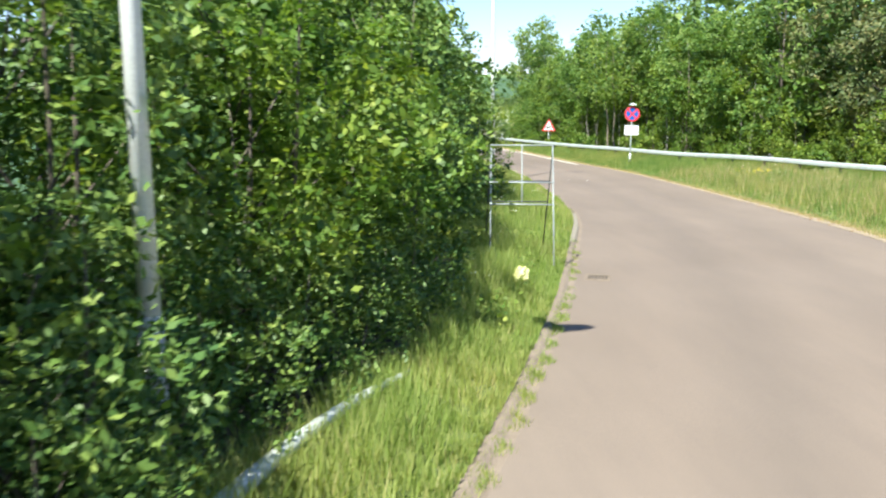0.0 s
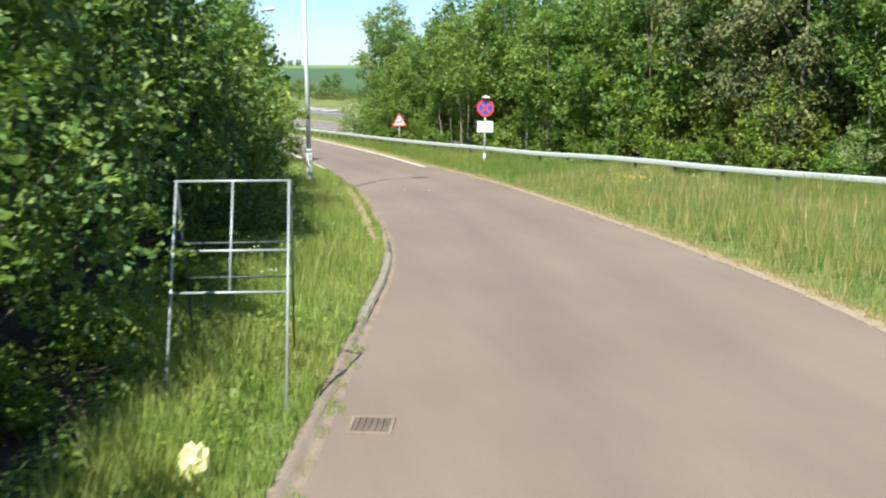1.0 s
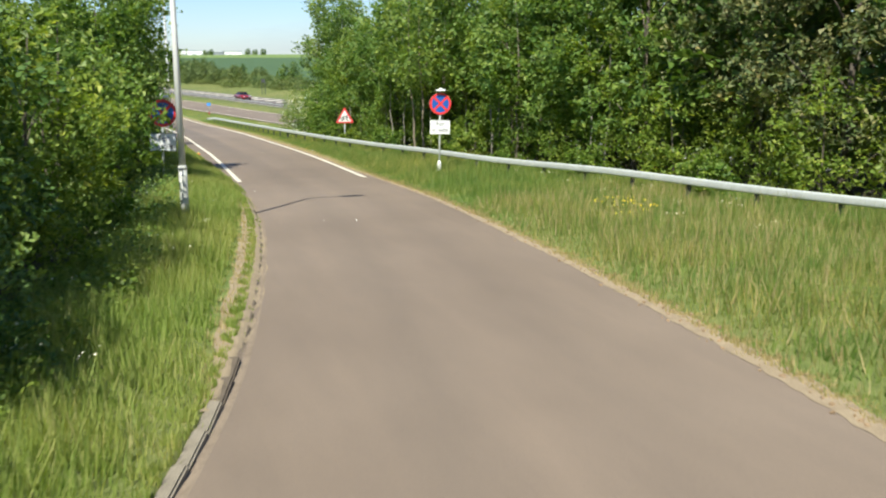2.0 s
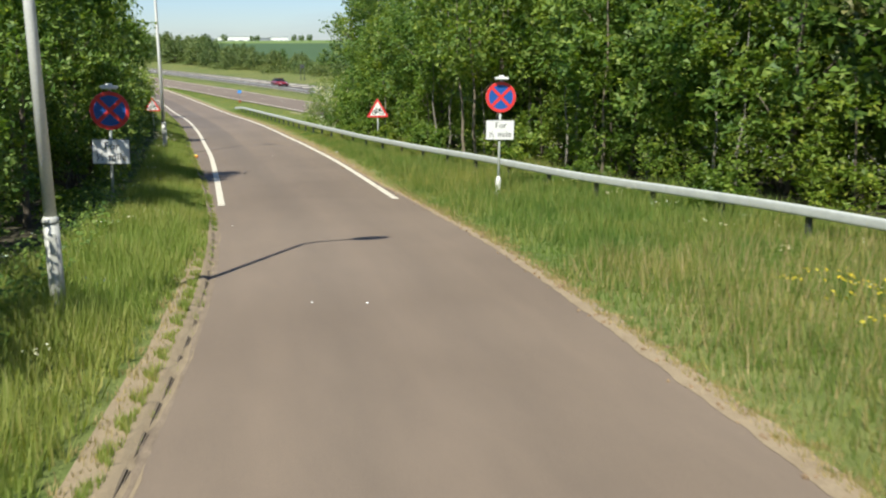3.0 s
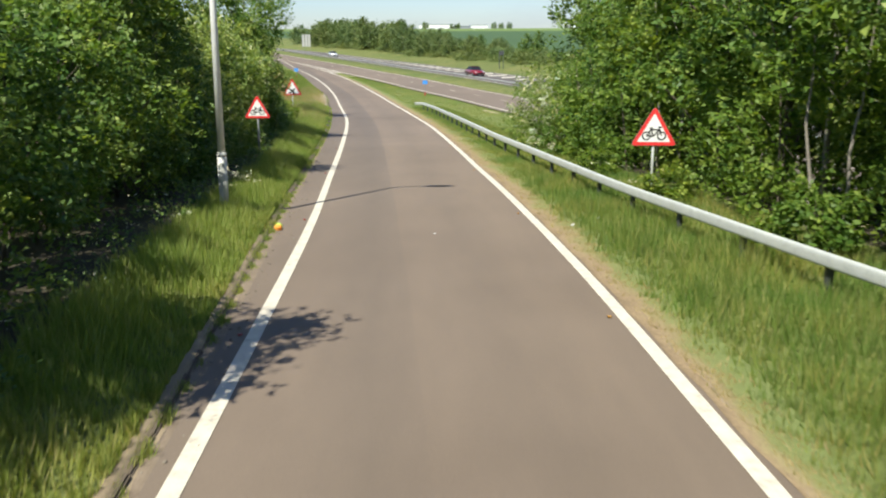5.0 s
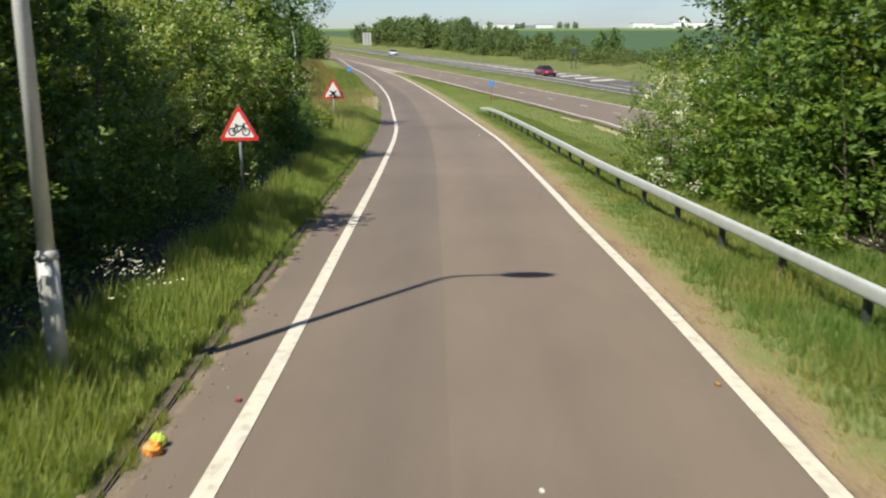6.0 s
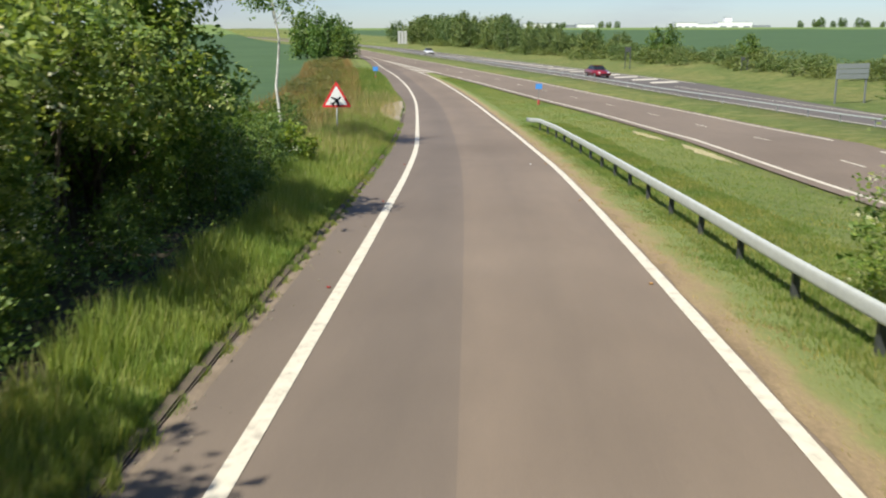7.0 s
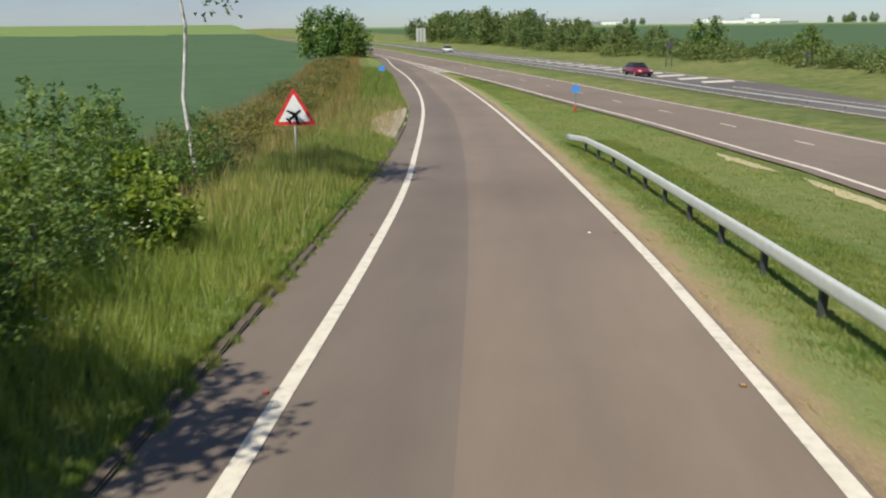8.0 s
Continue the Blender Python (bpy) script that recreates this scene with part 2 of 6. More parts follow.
def asphalt(name, dark, light, seam=False):
    def build(t, p):
        big = noise_fac(t, 0.10, 3.0)
        streak = noise_fac(t, 0.9, 4.0, 0.6, (1.0, 0.05, 1.0))
        mid = noise_fac(t, 2.2, 5.0, 0.6, (1.0, 0.22, 1.0))
        grain = noise_fac(t, 95.0, 2.0, 0.7)
        c = ramp(t, big, (0.3, dark), (0.72, light))
        c = mixed(t, c, ramp(t, streak, (0.35, (0.72, 0.72, 0.73)), (0.65, (1.12, 1.11, 1.1))), 0.14, "MULTIPLY")
        c = mixed(t, c, ramp(t, mid, (0.3, (0.86, 0.86, 0.86)), (0.7, (1.08, 1.07, 1.05))), 0.4, "MULTIPLY")
        c = mixed(t, c, ramp(t, grain, (0.3, (0.6, 0.6, 0.6)), (0.7, (1.3, 1.28, 1.25))), 0.45, "MULTIPLY")
        # worn wheel tracks along the lane
        lane = t.nodes.new("ShaderNodeAttribute")
        lane.attribute_name = "across"
        w = mixed(t, (1.0, 1.0, 1.0), ramp(t, lane.outputs["Fac"], (0.0, (1.0, 1.0, 1.0)), (0.2, (1.05, 1.04, 1.03)), (0.36, (0.88, 0.885, 0.89)), (0.5, (1.05, 1.04, 1.03)), (0.66, (0.9, 0.9, 0.9)), (0.84, (1.06, 1.05, 1.03)), (1.0, (1.0, 1.0, 1.0))), ramp(t, streak, (0.3, (0.35, 0.35, 0.35)), (0.7, (1.0, 1.0, 1.0))))
        c = mixed(t, c, w, 1.0, "MULTIPLY")
        if seam:
            # the darker layer sets in over some forty metres
            at = t.nodes.new("ShaderNodeTexCoord")
            xyz = t.nodes.new("ShaderNodeSeparateXYZ")
            along = t.nodes.new("ShaderNodeMapRange")
            along.inputs["From Min"].default_value, along.inputs["From Max"].default_value = 60.0, 98.0
            t.links.new(at.outputs["Object"], xyz.inputs["Vector"])
            t.links.new(xyz.outputs["Y"], along.inputs["Value"])
            c = mixed(t, c, ramp(t, along.outputs["Result"], (0.0, (1.0, 1.0, 1.0)), (1.0, (0.84, 0.86, 0.90))), 1.0, "MULTIPLY")
        t.links.new(c, p.inputs["Base Color"])
        bump(t, p, grain, 0.35, 0.006)
    return mat(name, build, 0.75, 0.0, 0.35)


ASPHALT = asphalt("worn_tan_asphalt", (0.157, 0.1215, 0.0915), (0.204, 0.160, 0.1225))
ASPHALT_SEAM = asphalt("relaid_asphalt", (0.157, 0.1215, 0.0915), (0.204, 0.160, 0.1225), True)
ASPHALT_FAR = asphalt("grey_asphalt", (0.098, 0.086, 0.077), (0.138, 0.122, 0.110))


def paint_build(t, p):
    wear = noise_fac(t, 5.0, 8.0, 0.72)
    fine = noise_fac(t, 60.0, 3.0)
    c = mixed(t, ramp(t, wear, (0.30, (0.33, 0.29, 0.24)), (0.46, (0.58, 0.53, 0.43)), (0.8, (0.70, 0.655, 0.545))), ramp(t, fine, (0.3, (0.8, 0.8, 0.8)), (0.7, (1.1, 1.1, 1.1))), 0.4, "MULTIPLY")
    t.links.new(c, p.inputs["Base Color"])
    bump(t, p, fine, 0.2, 0.004)


PAINT = mat("road_paint", paint_build, 0.6)


def grass_ground_build(t, p):
    big = noise_fac(t, 0.16, 4.0)
    mid = noise_fac(t, 1.7, 6.0, 0.7)
    fine = noise_fac(t, 26.0, 4.0, 0.75)
    c = ramp(t, mid, (0.25, (0.106, 0.138, 0.046)), (0.5, (0.172, 0.203, 0.074)), (0.75, (0.250, 0.252, 0.108)))
    c = mixed(t, c, ramp(t, big, (0.35, (0.8, 0.95, 0.7)), (0.65, (1.15, 1.05, 1.0))), 0.8, "MULTIPLY")
    c = mixed(t, c, ramp(t, fine, (0.25, (0.45, 0.5, 0.4)), (0.7, (1.35, 1.3, 1.2))), 0.7, "MULTIPLY")
    t.links.new(c, p.inputs["Base Color"])
    bump(t, p, fine, 0.8, 0.06)


def rough_build(t, p):
    big = noise_fac(t, 0.12, 4.0)
    mid = noise_fac(t, 0.9, 6.0, 0.7)
    fine = noise_fac(t, 12.0, 4.0, 0.75)
    c = ramp(t, mid, (0.28, (0.075, 0.105, 0.035)), (0.5, (0.146, 0.168, 0.062)), (0.74, (0.240, 0.230, 0.105)))
    c = mixed(t, c, ramp(t, big, (0.35, (0.7, 0.85, 0.65)), (0.65, (1.15, 1.05, 1.0))), 0.8, "MULTIPLY")
    c = mixed(t, c, ramp(t, fine, (0.25, (0.5, 0.55, 0.45)), (0.7, (1.3, 1.25, 1.15))), 0.7, "MULTIPLY")
    t.links.new(c, p.inputs["Base Color"])
    bump(t, p, fine, 0.8, 0.12)


def worn_verge_build(t, p):
    """Trodden earth beside the asphalt, through straw to green turf."""
    lane = t.nodes.new("ShaderNodeAttribute")
    lane.attribute_name = "across"
    patch = noise_fac(t, 1.3, 5.0, 0.65, (1.0, 0.45, 1.0))
    fine = noise_fac(t, 21.0, 4.0, 0.75)
    place = t.nodes.new("ShaderNodeMath")
    place.operation = "MULTIPLY_ADD"
    place.inputs[1].default_value, place.inputs[2].default_value = 1.15, -0.51
    t.links.new(patch, place.inputs[0])
    crumb = t.nodes.new("ShaderNodeMath")
    crumb.operation = "MULTIPLY_ADD"
    crumb.inputs[1].default_value = 0.35
    t.links.new(fine, crumb.inputs[0])
    t.links.new(place.outputs[0], crumb.inputs[2])
    total = t.nodes.new("ShaderNodeMath")
    t.links.new(lane.outputs["Fac"], total.inputs[0])
    t.links.new(crumb.outputs[0], total.inputs[1])
    c = ramp(t, total.outputs[0], (0.12, (0.205, 0.152, 0.095)), (0.36, (0.280, 0.208, 0.128)), (0.55, (0.270, 0.222, 0.118)), (0.72, (0.205, 0.215, 0.085)), (1.0, (0.165, 0.200, 0.072)))
    c = mixed(t, c, ramp(t, fine, (0.25, (0.5, 0.5, 0.48)), (0.7, (1.3, 1.28, 1.22))), 0.6, "MULTIPLY")
    t.links.new(c, p.inputs["Base Color"])
    bump(t, p, fine, 0.8, 0.03)


WORN_VERGE = mat("worn_earth_verge", worn_verge_build, 0.95, 0.0, 0.15)
ROUGH = mat("rough_bank", rough_build, 0.9, 0.0, 0.15)
GROUND = mat("meadow_ground", grass_ground_build, 0.9, 0.0, 0.15)


def fresh_build(t, p):
    g = t.nodes.new("ShaderNodeNewGeometry")
    c = ramp(t, g.outputs["Random Per Island"], (0.0, (0.185, 0.245, 0.062)), (0.5, (0.295, 0.345, 0.100)), (0.85, (0.395, 0.410, 0.155)), (1.0, (0.47, 0.42, 0.21)))
    big = noise_fac(t, 0.35, 3.0)
    c = mixed(t, c, ramp(t, big, (0.35, (0.75, 0.92, 0.65)), (0.68, (1.15, 1.07, 1.0))), 0.85, "MULTIPLY")
    leafy(t, p, c, 0.5)


def rust_build(t, p):
    g = t.nodes.new("ShaderNodeNewGeometry")
    c = ramp(t, g.outputs["Random Per Island"], (0.0, (0.16, 0.16, 0.05)), (0.5, (0.27, 0.17, 0.065)), (1.0, (0.36, 0.22, 0.09)))
    leafy(t, p, c, 0.3)


def blade_build(t, p):
    g = t.nodes.new("ShaderNodeNewGeometry")
    r = g.outputs["Random Per Island"]
    c = ramp(t, r, (0.0, (0.128, 0.196, 0.050)), (0.45, (0.198, 0.258, 0.076)), (0.8, (0.290, 0.315, 0.125)), (1.0, (0.43, 0.38, 0.18)))
    big = noise_fac(t, 0.35, 3.0)
    tuft = noise_fac(t, 1.3, 4.0, 0.65)
    c = mixed(t, c, ramp(t, big, (0.36, (0.64, 0.88, 0.58)), (0.66, (1.32, 1.14, 0.98))), 0.85, "MULTIPLY")
    c = mixed(t, c, ramp(t, tuft, (0.34, (0.80, 0.86, 0.86)), (0.7, (1.22, 1.14, 1.0))), 0.85, "MULTIPLY")
    leafy(t, p, c, 0.5)


def leafy(t, p, colour, share):
    """A thin leaf: gloss and diffuse in front, light coming through from behind."""
    t.links.new(colour, p.inputs["Base Color"])
    tr = t.nodes.new("ShaderNodeBsdfTranslucent")
    t.links.new(mixed(t, colour, (1.25, 1.25, 0.5), 1.0, "MULTIPLY"), tr.inputs["Color"])
    mx = t.nodes.new("ShaderNodeMixShader")
    mx.inputs["Fac"].default_value = share
    out = t.nodes["Material Output"]
    t.links.new(p.outputs["BSDF"], mx.inputs[1])
    t.links.new(tr.outputs["BSDF"], mx.inputs[2])
    t.links.new(mx.outputs["Shader"], out.inputs["Surface"])


def dry_build(t, p):
    g = t.nodes.new("ShaderNodeNewGeometry")
    c = ramp(t, g.outputs["Random Per Island"], (0.0, (0.20, 0.20, 0.055)), (0.5, (0.34, 0.27, 0.12)), (1.0, (0.46, 0.37, 0.20)))
    leafy(t, p, c, 0.25)


BLADES_FRESH = mat("fresh_grass_blades", fresh_build, 0.55, 0.0, 0.3)
RUST_STEMS = mat("rusty_dock_stems", rust_build, 0.7, 0.0, 0.2)
DRY = mat("dry_grass_blades", dry_build, 0.7, 0.0, 0.2)
BLADES = mat("grass_blades", blade_build, 0.55, 0.0, 0.3)


def leaf_material(name, dark, mid, light, share=0.3, rough=0.5):
    def build(t, p):
        g = t.nodes.new("ShaderNodeNewGeometry")
        c = ramp(t, g.outputs["Random Per Island"], (0.0, dark), (0.55, mid), (1.0, light))
        big = noise_fac(t, 1.1, 3.0)
        c = mixed(t, c, ramp(t, big, (0.34, (0.52, 0.68, 0.60)), (0.66, (1.42, 1.27, 1.02))), 0.85, "MULTIPLY")
        o = t.nodes.new("ShaderNodeObjectInfo")
        c = mixed(t, c, ramp(t, o.outputs["Random"], (0.0, (0.82, 0.9, 0.9)), (1.0, (1.18, 1.08, 0.95))), 1.0, "MULTIPLY")
        leafy(t, p, c, share)
    return mat(name, build, rough, 0.0, 0.35)


LEAF = leaf_material("green_leaves", (0.069, 0.136, 0.032), (0.149, 0.237, 0.056), (0.268, 0.345, 0.102), 0.46)
# dark foliage; in the near shrubs and bushes the tone also stands for shade
LEAF_DARK = leaf_material("dark_and_shaded_leaves", (0.056, 0.113, 0.029), (0.111, 0.186, 0.047), (0.205, 0.277, 0.079))
LEAF_YELLOW = leaf_material("yellow_green_leaves", (0.079, 0.141, 0.023), (0.168, 0.254, 0.045), (0.289, 0.356, 0.093), 0.46)
LEAF_FRESH = leaf_material("fresh_green_leaves", (0.079, 0.141, 0.023), (0.158, 0.243, 0.041), (0.273, 0.339, 0.079), 0.46)
LEAF_OLIVE = leaf_material("olive_scrub_leaves", (0.075, 0.110, 0.034), (0.128, 0.170, 0.057), (0.195, 0.225, 0.085))
LEAF_PALE = leaf_material("pale_hawthorn_leaves", (0.119, 0.186, 0.062), (0.232, 0.316, 0.107), (0.384, 0.446, 0.186), 0.46)
LEAF_FAR = leaf_material("pale_hedge_leaves", (0.070, 0.112, 0.042), (0.128, 0.182, 0.068), (0.200, 0.245, 0.100))
LEAF_RUST = leaf_material("rusty_scrub_leaves", (0.095, 0.112, 0.040), (0.165, 0.170, 0.060), (0.24, 0.225, 0.088))
NEEDLES = leaf_material("grey_green_needles", (0.055, 0.086, 0.034), (0.102, 0.132, 0.054), (0.190, 0.178, 0.084), 0.22, 0.6)
BLOSSOM = leaf_material("white_blossom", (0.66, 0.65, 0.57), (0.77, 0.76, 0.69), (0.84, 0.83, 0.78), 0.3, 0.6)
BUTTERCUP = leaf_material("yellow_flowers", (0.55, 0.42, 0.02), (0.65, 0.50, 0.03), (0.7, 0.6, 0.06), 0.2, 0.5)
BARK = plain("brown_bark", (0.075, 0.060, 0.045), (0.150, 0.125, 0.095), 9.0, 0.9, 0.0, 0.6)
BIRCH = plain("pale_birch_bark", (0.12, 0.105, 0.08), (0.34, 0.31, 0.26), 7.0, 0.8, 0.0, 0.3)
BARK_PALE = plain("pale_brown_bark", (0.13, 0.105, 0.075), (0.27, 0.225, 0.165), 5.0, 0.9, 0.0, 0.5)
STRAW = plain("dry_straw_turf", (0.30, 0.26, 0.13), (0.46, 0.40, 0.23), 3.0, 0.95, 0.0, 0.9)
SOIL = plain("dry_sandy_soil", (0.205, 0.155, 0.098), (0.30, 0.238, 0.155), 3.0, 0.95, 0.0, 0.9)
LAYBY = plain("pale_gravel", (0.27, 0.225, 0.165), (0.40, 0.34, 0.26), 2.0, 0.95, 0.0, 0.8)
# leaf litter, darkened to carry the shade under the bushes
SOIL_DARK = plain("shade_dark_leaf_litter", (0.034, 0.029, 0.016), (0.066, 0.056, 0.031), 3.0, 0.95, 0.0, 0.9)
SOIL_RED = plain("orange_brown_soil", (0.165, 0.112, 0.066), (0.31, 0.218, 0.130), 3.0, 0.95, 0.0, 0.9)
BIRCH_WHITE = plain("white_birch_bark", (0.24, 0.22, 0.18), (0.84, 0.82, 0.76), 3.2, 0.75, 0.0, 0.3)
GRIT = plain("brown_road_grit", (0.135, 0.102, 0.072), (0.25, 0.195, 0.140), 3.0, 0.95, 0.0, 0.6)
KERB = plain("weathered_concrete_kerb", (0.13, 0.11, 0.082), (0.27, 0.235, 0.18), 3.0, 0.9, 0.0, 0.5)
KERB_DIRTY = plain("soil_covered_kerb", (0.062, 0.048, 0.034), (0.140, 0.110, 0.080), 3.0, 0.95, 0.0, 0.8)
GALV = plain("galvanised_steel", (0.40, 0.42, 0.40), (0.54, 0.56, 0.53), 3.0, 0.55, 0.12, 0.08)
RAIL_POST = plain("dull_steel_post", (0.055, 0.06, 0.06), (0.10, 0.105, 0.105), 5.0, 0.6, 0.4, 0.1)
STAND = plain("dull_galvanised_tube", (0.26, 0.28, 0.27), (0.38, 0.40, 0.385), 6.0, 0.5, 0.3, 0.1)
POLE = plain("pale_grey_column", (0.64, 0.64, 0.61), (0.76, 0.76, 0.72), 4.0, 0.5, 0.1, 0.06)
POLE_DARK = plain("stained_grey_column_base", (0.38, 0.38, 0.35), (0.54, 0.54, 0.50), 4.0, 0.55, 0.2, 0.1)
SIGN_RED = plain("red_sign_sheet", (0.60, 0.030, 0.030), (0.68, 0.045, 0.040), 4.0, 0.4, 0.0, 0.02)
SIGN_BLUE = plain("blue_sign_sheet", (0.013, 0.075, 0.31), (0.02, 0.095, 0.36), 4.0, 0.4, 0.0, 0.02)
SIGN_BLUE_PALE = plain("bright_blue_sign_sheet", (0.05, 0.22, 0.58), (0.07, 0.26, 0.64), 4.0, 0.4, 0.0, 0.02)
SIGN_WHITE = plain("white_sign_sheet", (0.68, 0.68, 0.66), (0.78, 0.78, 0.76), 4.0, 0.4, 0.0, 0.02)
SIGN_GREY = plain("grey_sign_back", (0.20, 0.21, 0.21), (0.28, 0.29, 0.29), 4.0, 0.5, 0.4, 0.05)
BLACK = plain("black_sign_sheet", (0.012, 0.012, 0.013), (0.022, 0.022, 0.023), 6.0, 0.45, 0.0, 0.02)
WHITE_WALL = plain("white_cladding", (0.74, 0.74, 0.74), (0.80, 0.80, 0.80), 0.2, 0.6, 0.0, 0.02)
GREY_WALL = plain("grey_cladding", (0.20, 0.22, 0.24), (0.28, 0.30, 0.32), 0.2, 0.6, 0.0, 0.02)
CROP = plain("dark_green_crop", (0.038, 0.080, 0.025), (0.057, 0.102, 0.032), 0.03, 0.9, 0.0, 0.9)
CROP_LIGHT = plain("light_green_crop", (0.115, 0.175, 0.040), (0.150, 0.210, 0.050), 0.03, 0.9, 0.0, 0.9)
GLASS = plain("dark_car_glass", (0.010, 0.012, 0.014), (0.016, 0.018, 0.02), 2.0, 0.08, 0.0, 0.0, 0.6)
TYRE = plain("black_rubber", (0.015, 0.015, 0.015), (0.025, 0.025, 0.025), 9.0, 0.85)
RIM = plain("alloy_rim", (0.45, 0.45, 0.46), (0.55, 0.55, 0.56), 9.0, 0.3, 0.8)
LAMP_GLASS = plain("lamp_lens", (0.65, 0.66, 0.68), (0.75, 0.76, 0.78), 9.0, 0.15)
AMBER = plain("amber_reflector", (0.45, 0.24, 0.06), (0.55, 0.30, 0.08), 9.0, 0.25)
RED_LENS = plain("red_reflector", (0.34, 0.055, 0.045), (0.44, 0.07, 0.06), 9.0, 0.25)
LITTER_YELLOW = plain("pale_yellow_plastic", (0.72, 0.66, 0.26), (0.80, 0.75, 0.36), 5.0, 0.45)
LITTER_LIME = plain("lime_green_plastic", (0.38, 0.55, 0.06), (0.48, 0.62, 0.10), 5.0, 0.45)
LITTER_ORANGE = plain("orange_plastic", (0.75, 0.26, 0.04), (0.8, 0.34, 0.06), 5.0, 0.45)


def car_paint(name, c):
    def build(t, p):
        f = noise_fac(t, 40.0, 2.0)
        t.links.new(ramp(t, f, (0.3, tuple(v * 0.92 for v in c)), (0.7, c)), p.inputs["Base Color"])
        p.inputs["Coat Weight"].default_value = 0.8
    return mat(name, build, 0.3, 0.2)


RED_PAINT, WHITE_PAINT, BLACK_PAINT = car_paint("dark_red_car_paint", (0.24, 0.012, 0.022)), car_paint("white_car_paint", (0.75, 0.75, 0.75)), car_paint("black_car_paint", (0.02, 0.02, 0.022))

# ---- ground ----
def build_ground():
    ys = np.concatenate((np.linspace(-60, 8, 24), np.arange(10, 240, 1.0), np.geomspace(241, 3200, 70)))
    ts = np.concatenate((-np.geomspace(2400, 22, 26), -np.array([18, 15, 12, 10, 8, 6.5, 5.2, 4.2, 3.4, 2.7, 2.1, 1.6, 1.1, 0.7, 0.35, 0.165, 0.15, 0.01])))
    rows = []
    for y in ys:
        kl, er = float(kerb_x(y)), float(right_edge(y))
        d = float(mway_x(y + 0.5) - mway_x(y - 0.5))
        n = math.sqrt(1 + d * d)
        m0 = float(mway_x(y))
        gap_end = max(m0 - 0.95 * n, er + 0.02)
        mid = er + (gap_end - er) * np.array([0.004, 0.02, 0.05, 0.09, 0.14, 0.2, 0.27, 0.35, 0.45, 0.55, 0.66, 0.78, 0.9, 1.0])
        offs = np.array([-0.88, 0, 3.5, 7.1, 7.25, 10, 12.85, 13.0, 16, 20, 25.4, 25.7, 27, 28.5, 31, 34, 38, 42, 46, 52, 60, 75, 95])
        beyond = m0 + n * np.maximum(offs, (gap_end + 0.02 - m0) / n)
        out = m0 + n * np.geomspace(120, 2600, 22)
        rows.append(np.concatenate((kl + ts, [kl + 0.03, (kl + er) / 2, er - 0.03], mid, np.maximum.accumulate(beyond), out)))
    x = np.array(rows)
    y = np.repeat(ys[:, None], x.shape[1], 1)
    z = ground_z(x, y)
    v = np.stack((x, y, z), -1).reshape(-1, 3)
    c = x.shape[1] - 1
    i = np.arange((len(ys) - 1) * c)
    a = (i // c) * (c + 1) + i % c
    me = mesh_from("ground", v, np.stack((a, a + 1, a + c + 2, a + c + 1), -1), GROUND, smooth=True)
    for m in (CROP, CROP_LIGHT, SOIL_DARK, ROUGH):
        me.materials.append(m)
    # fields beyond the hedges, bare floor under wood and bushes with shade in its colour
    cx, cy = x[:-1, :-1].ravel(), y[:-1, :-1].ravel()
    kl, o, far = kerb_x(cy), mway_off(cx, cy), np.hypot(cx - 10, cy - 100)
    idx = np.zeros(len(cx), dtype=np.int32)
    field = ((cx < kl - np.where(cy < 116, 14.0, 7.5)) & (cy > 96)) | (o > 47)
    idx[field] = 1
    idx[field & (cx < kl) & (far > 560)] = 2
    idx[field & (cx > kl) & (far > 900)] = 2
    field |= (cx < kl - 13) & (cy <= 96)
    idx[field & (cx < kl - 13)] = 1
    idx[field & (cx < kl) & (far > 560)] = 2
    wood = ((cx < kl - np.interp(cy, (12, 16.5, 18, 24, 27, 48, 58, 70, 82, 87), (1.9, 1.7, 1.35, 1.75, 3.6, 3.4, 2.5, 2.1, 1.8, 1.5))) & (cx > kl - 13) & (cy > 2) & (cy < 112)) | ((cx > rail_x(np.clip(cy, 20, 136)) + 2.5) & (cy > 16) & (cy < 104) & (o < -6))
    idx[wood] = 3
    idx[((o > 7.0) & (o <= 47)) | ((cx < kl - 2.5) & (cy > 128) & (idx == 0))] = 4
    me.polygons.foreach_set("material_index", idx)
    return tagged(new("ground", me), "grassy verges, banks and green crop fields reaching the horizon", "ground", kind="structure")


build_ground()
above = lambda f, h: (lambda x, y: f(y) + h)
slip_ys = np.concatenate((np.arange(-40, 240, 1.0), np.geomspace(240, 330, 10)))
slip_road = ribbon("slip_road", slip_ys, kerb_x, right_edge, above(slip_z, 0.0), ASPHALT, 11)
slip_road.data.materials.append(ASPHALT_SEAM)
across = slip_road.data.attributes.new("across", "FLOAT", "POINT")
across.data.foreach_set("value", np.tile(np.linspace(0, 1, 12), len(slip_ys)).astype(np.float32))
# the lane nearer the kerb was relaid further down
row = np.arange(len(slip_road.data.polygons))
slip_road.data.polygons.foreach_set("material_index", ((row % 11 < 5) & (slip_ys[row // 11] > 59)).astype(np.int32))
tagged(slip_road, "worn tan-grey asphalt slip road curving downhill", "road", kind="structure")
mway_ys = np.concatenate((np.arange(-60, 400, 3.0), np.geomspace(400, 900, 30)))


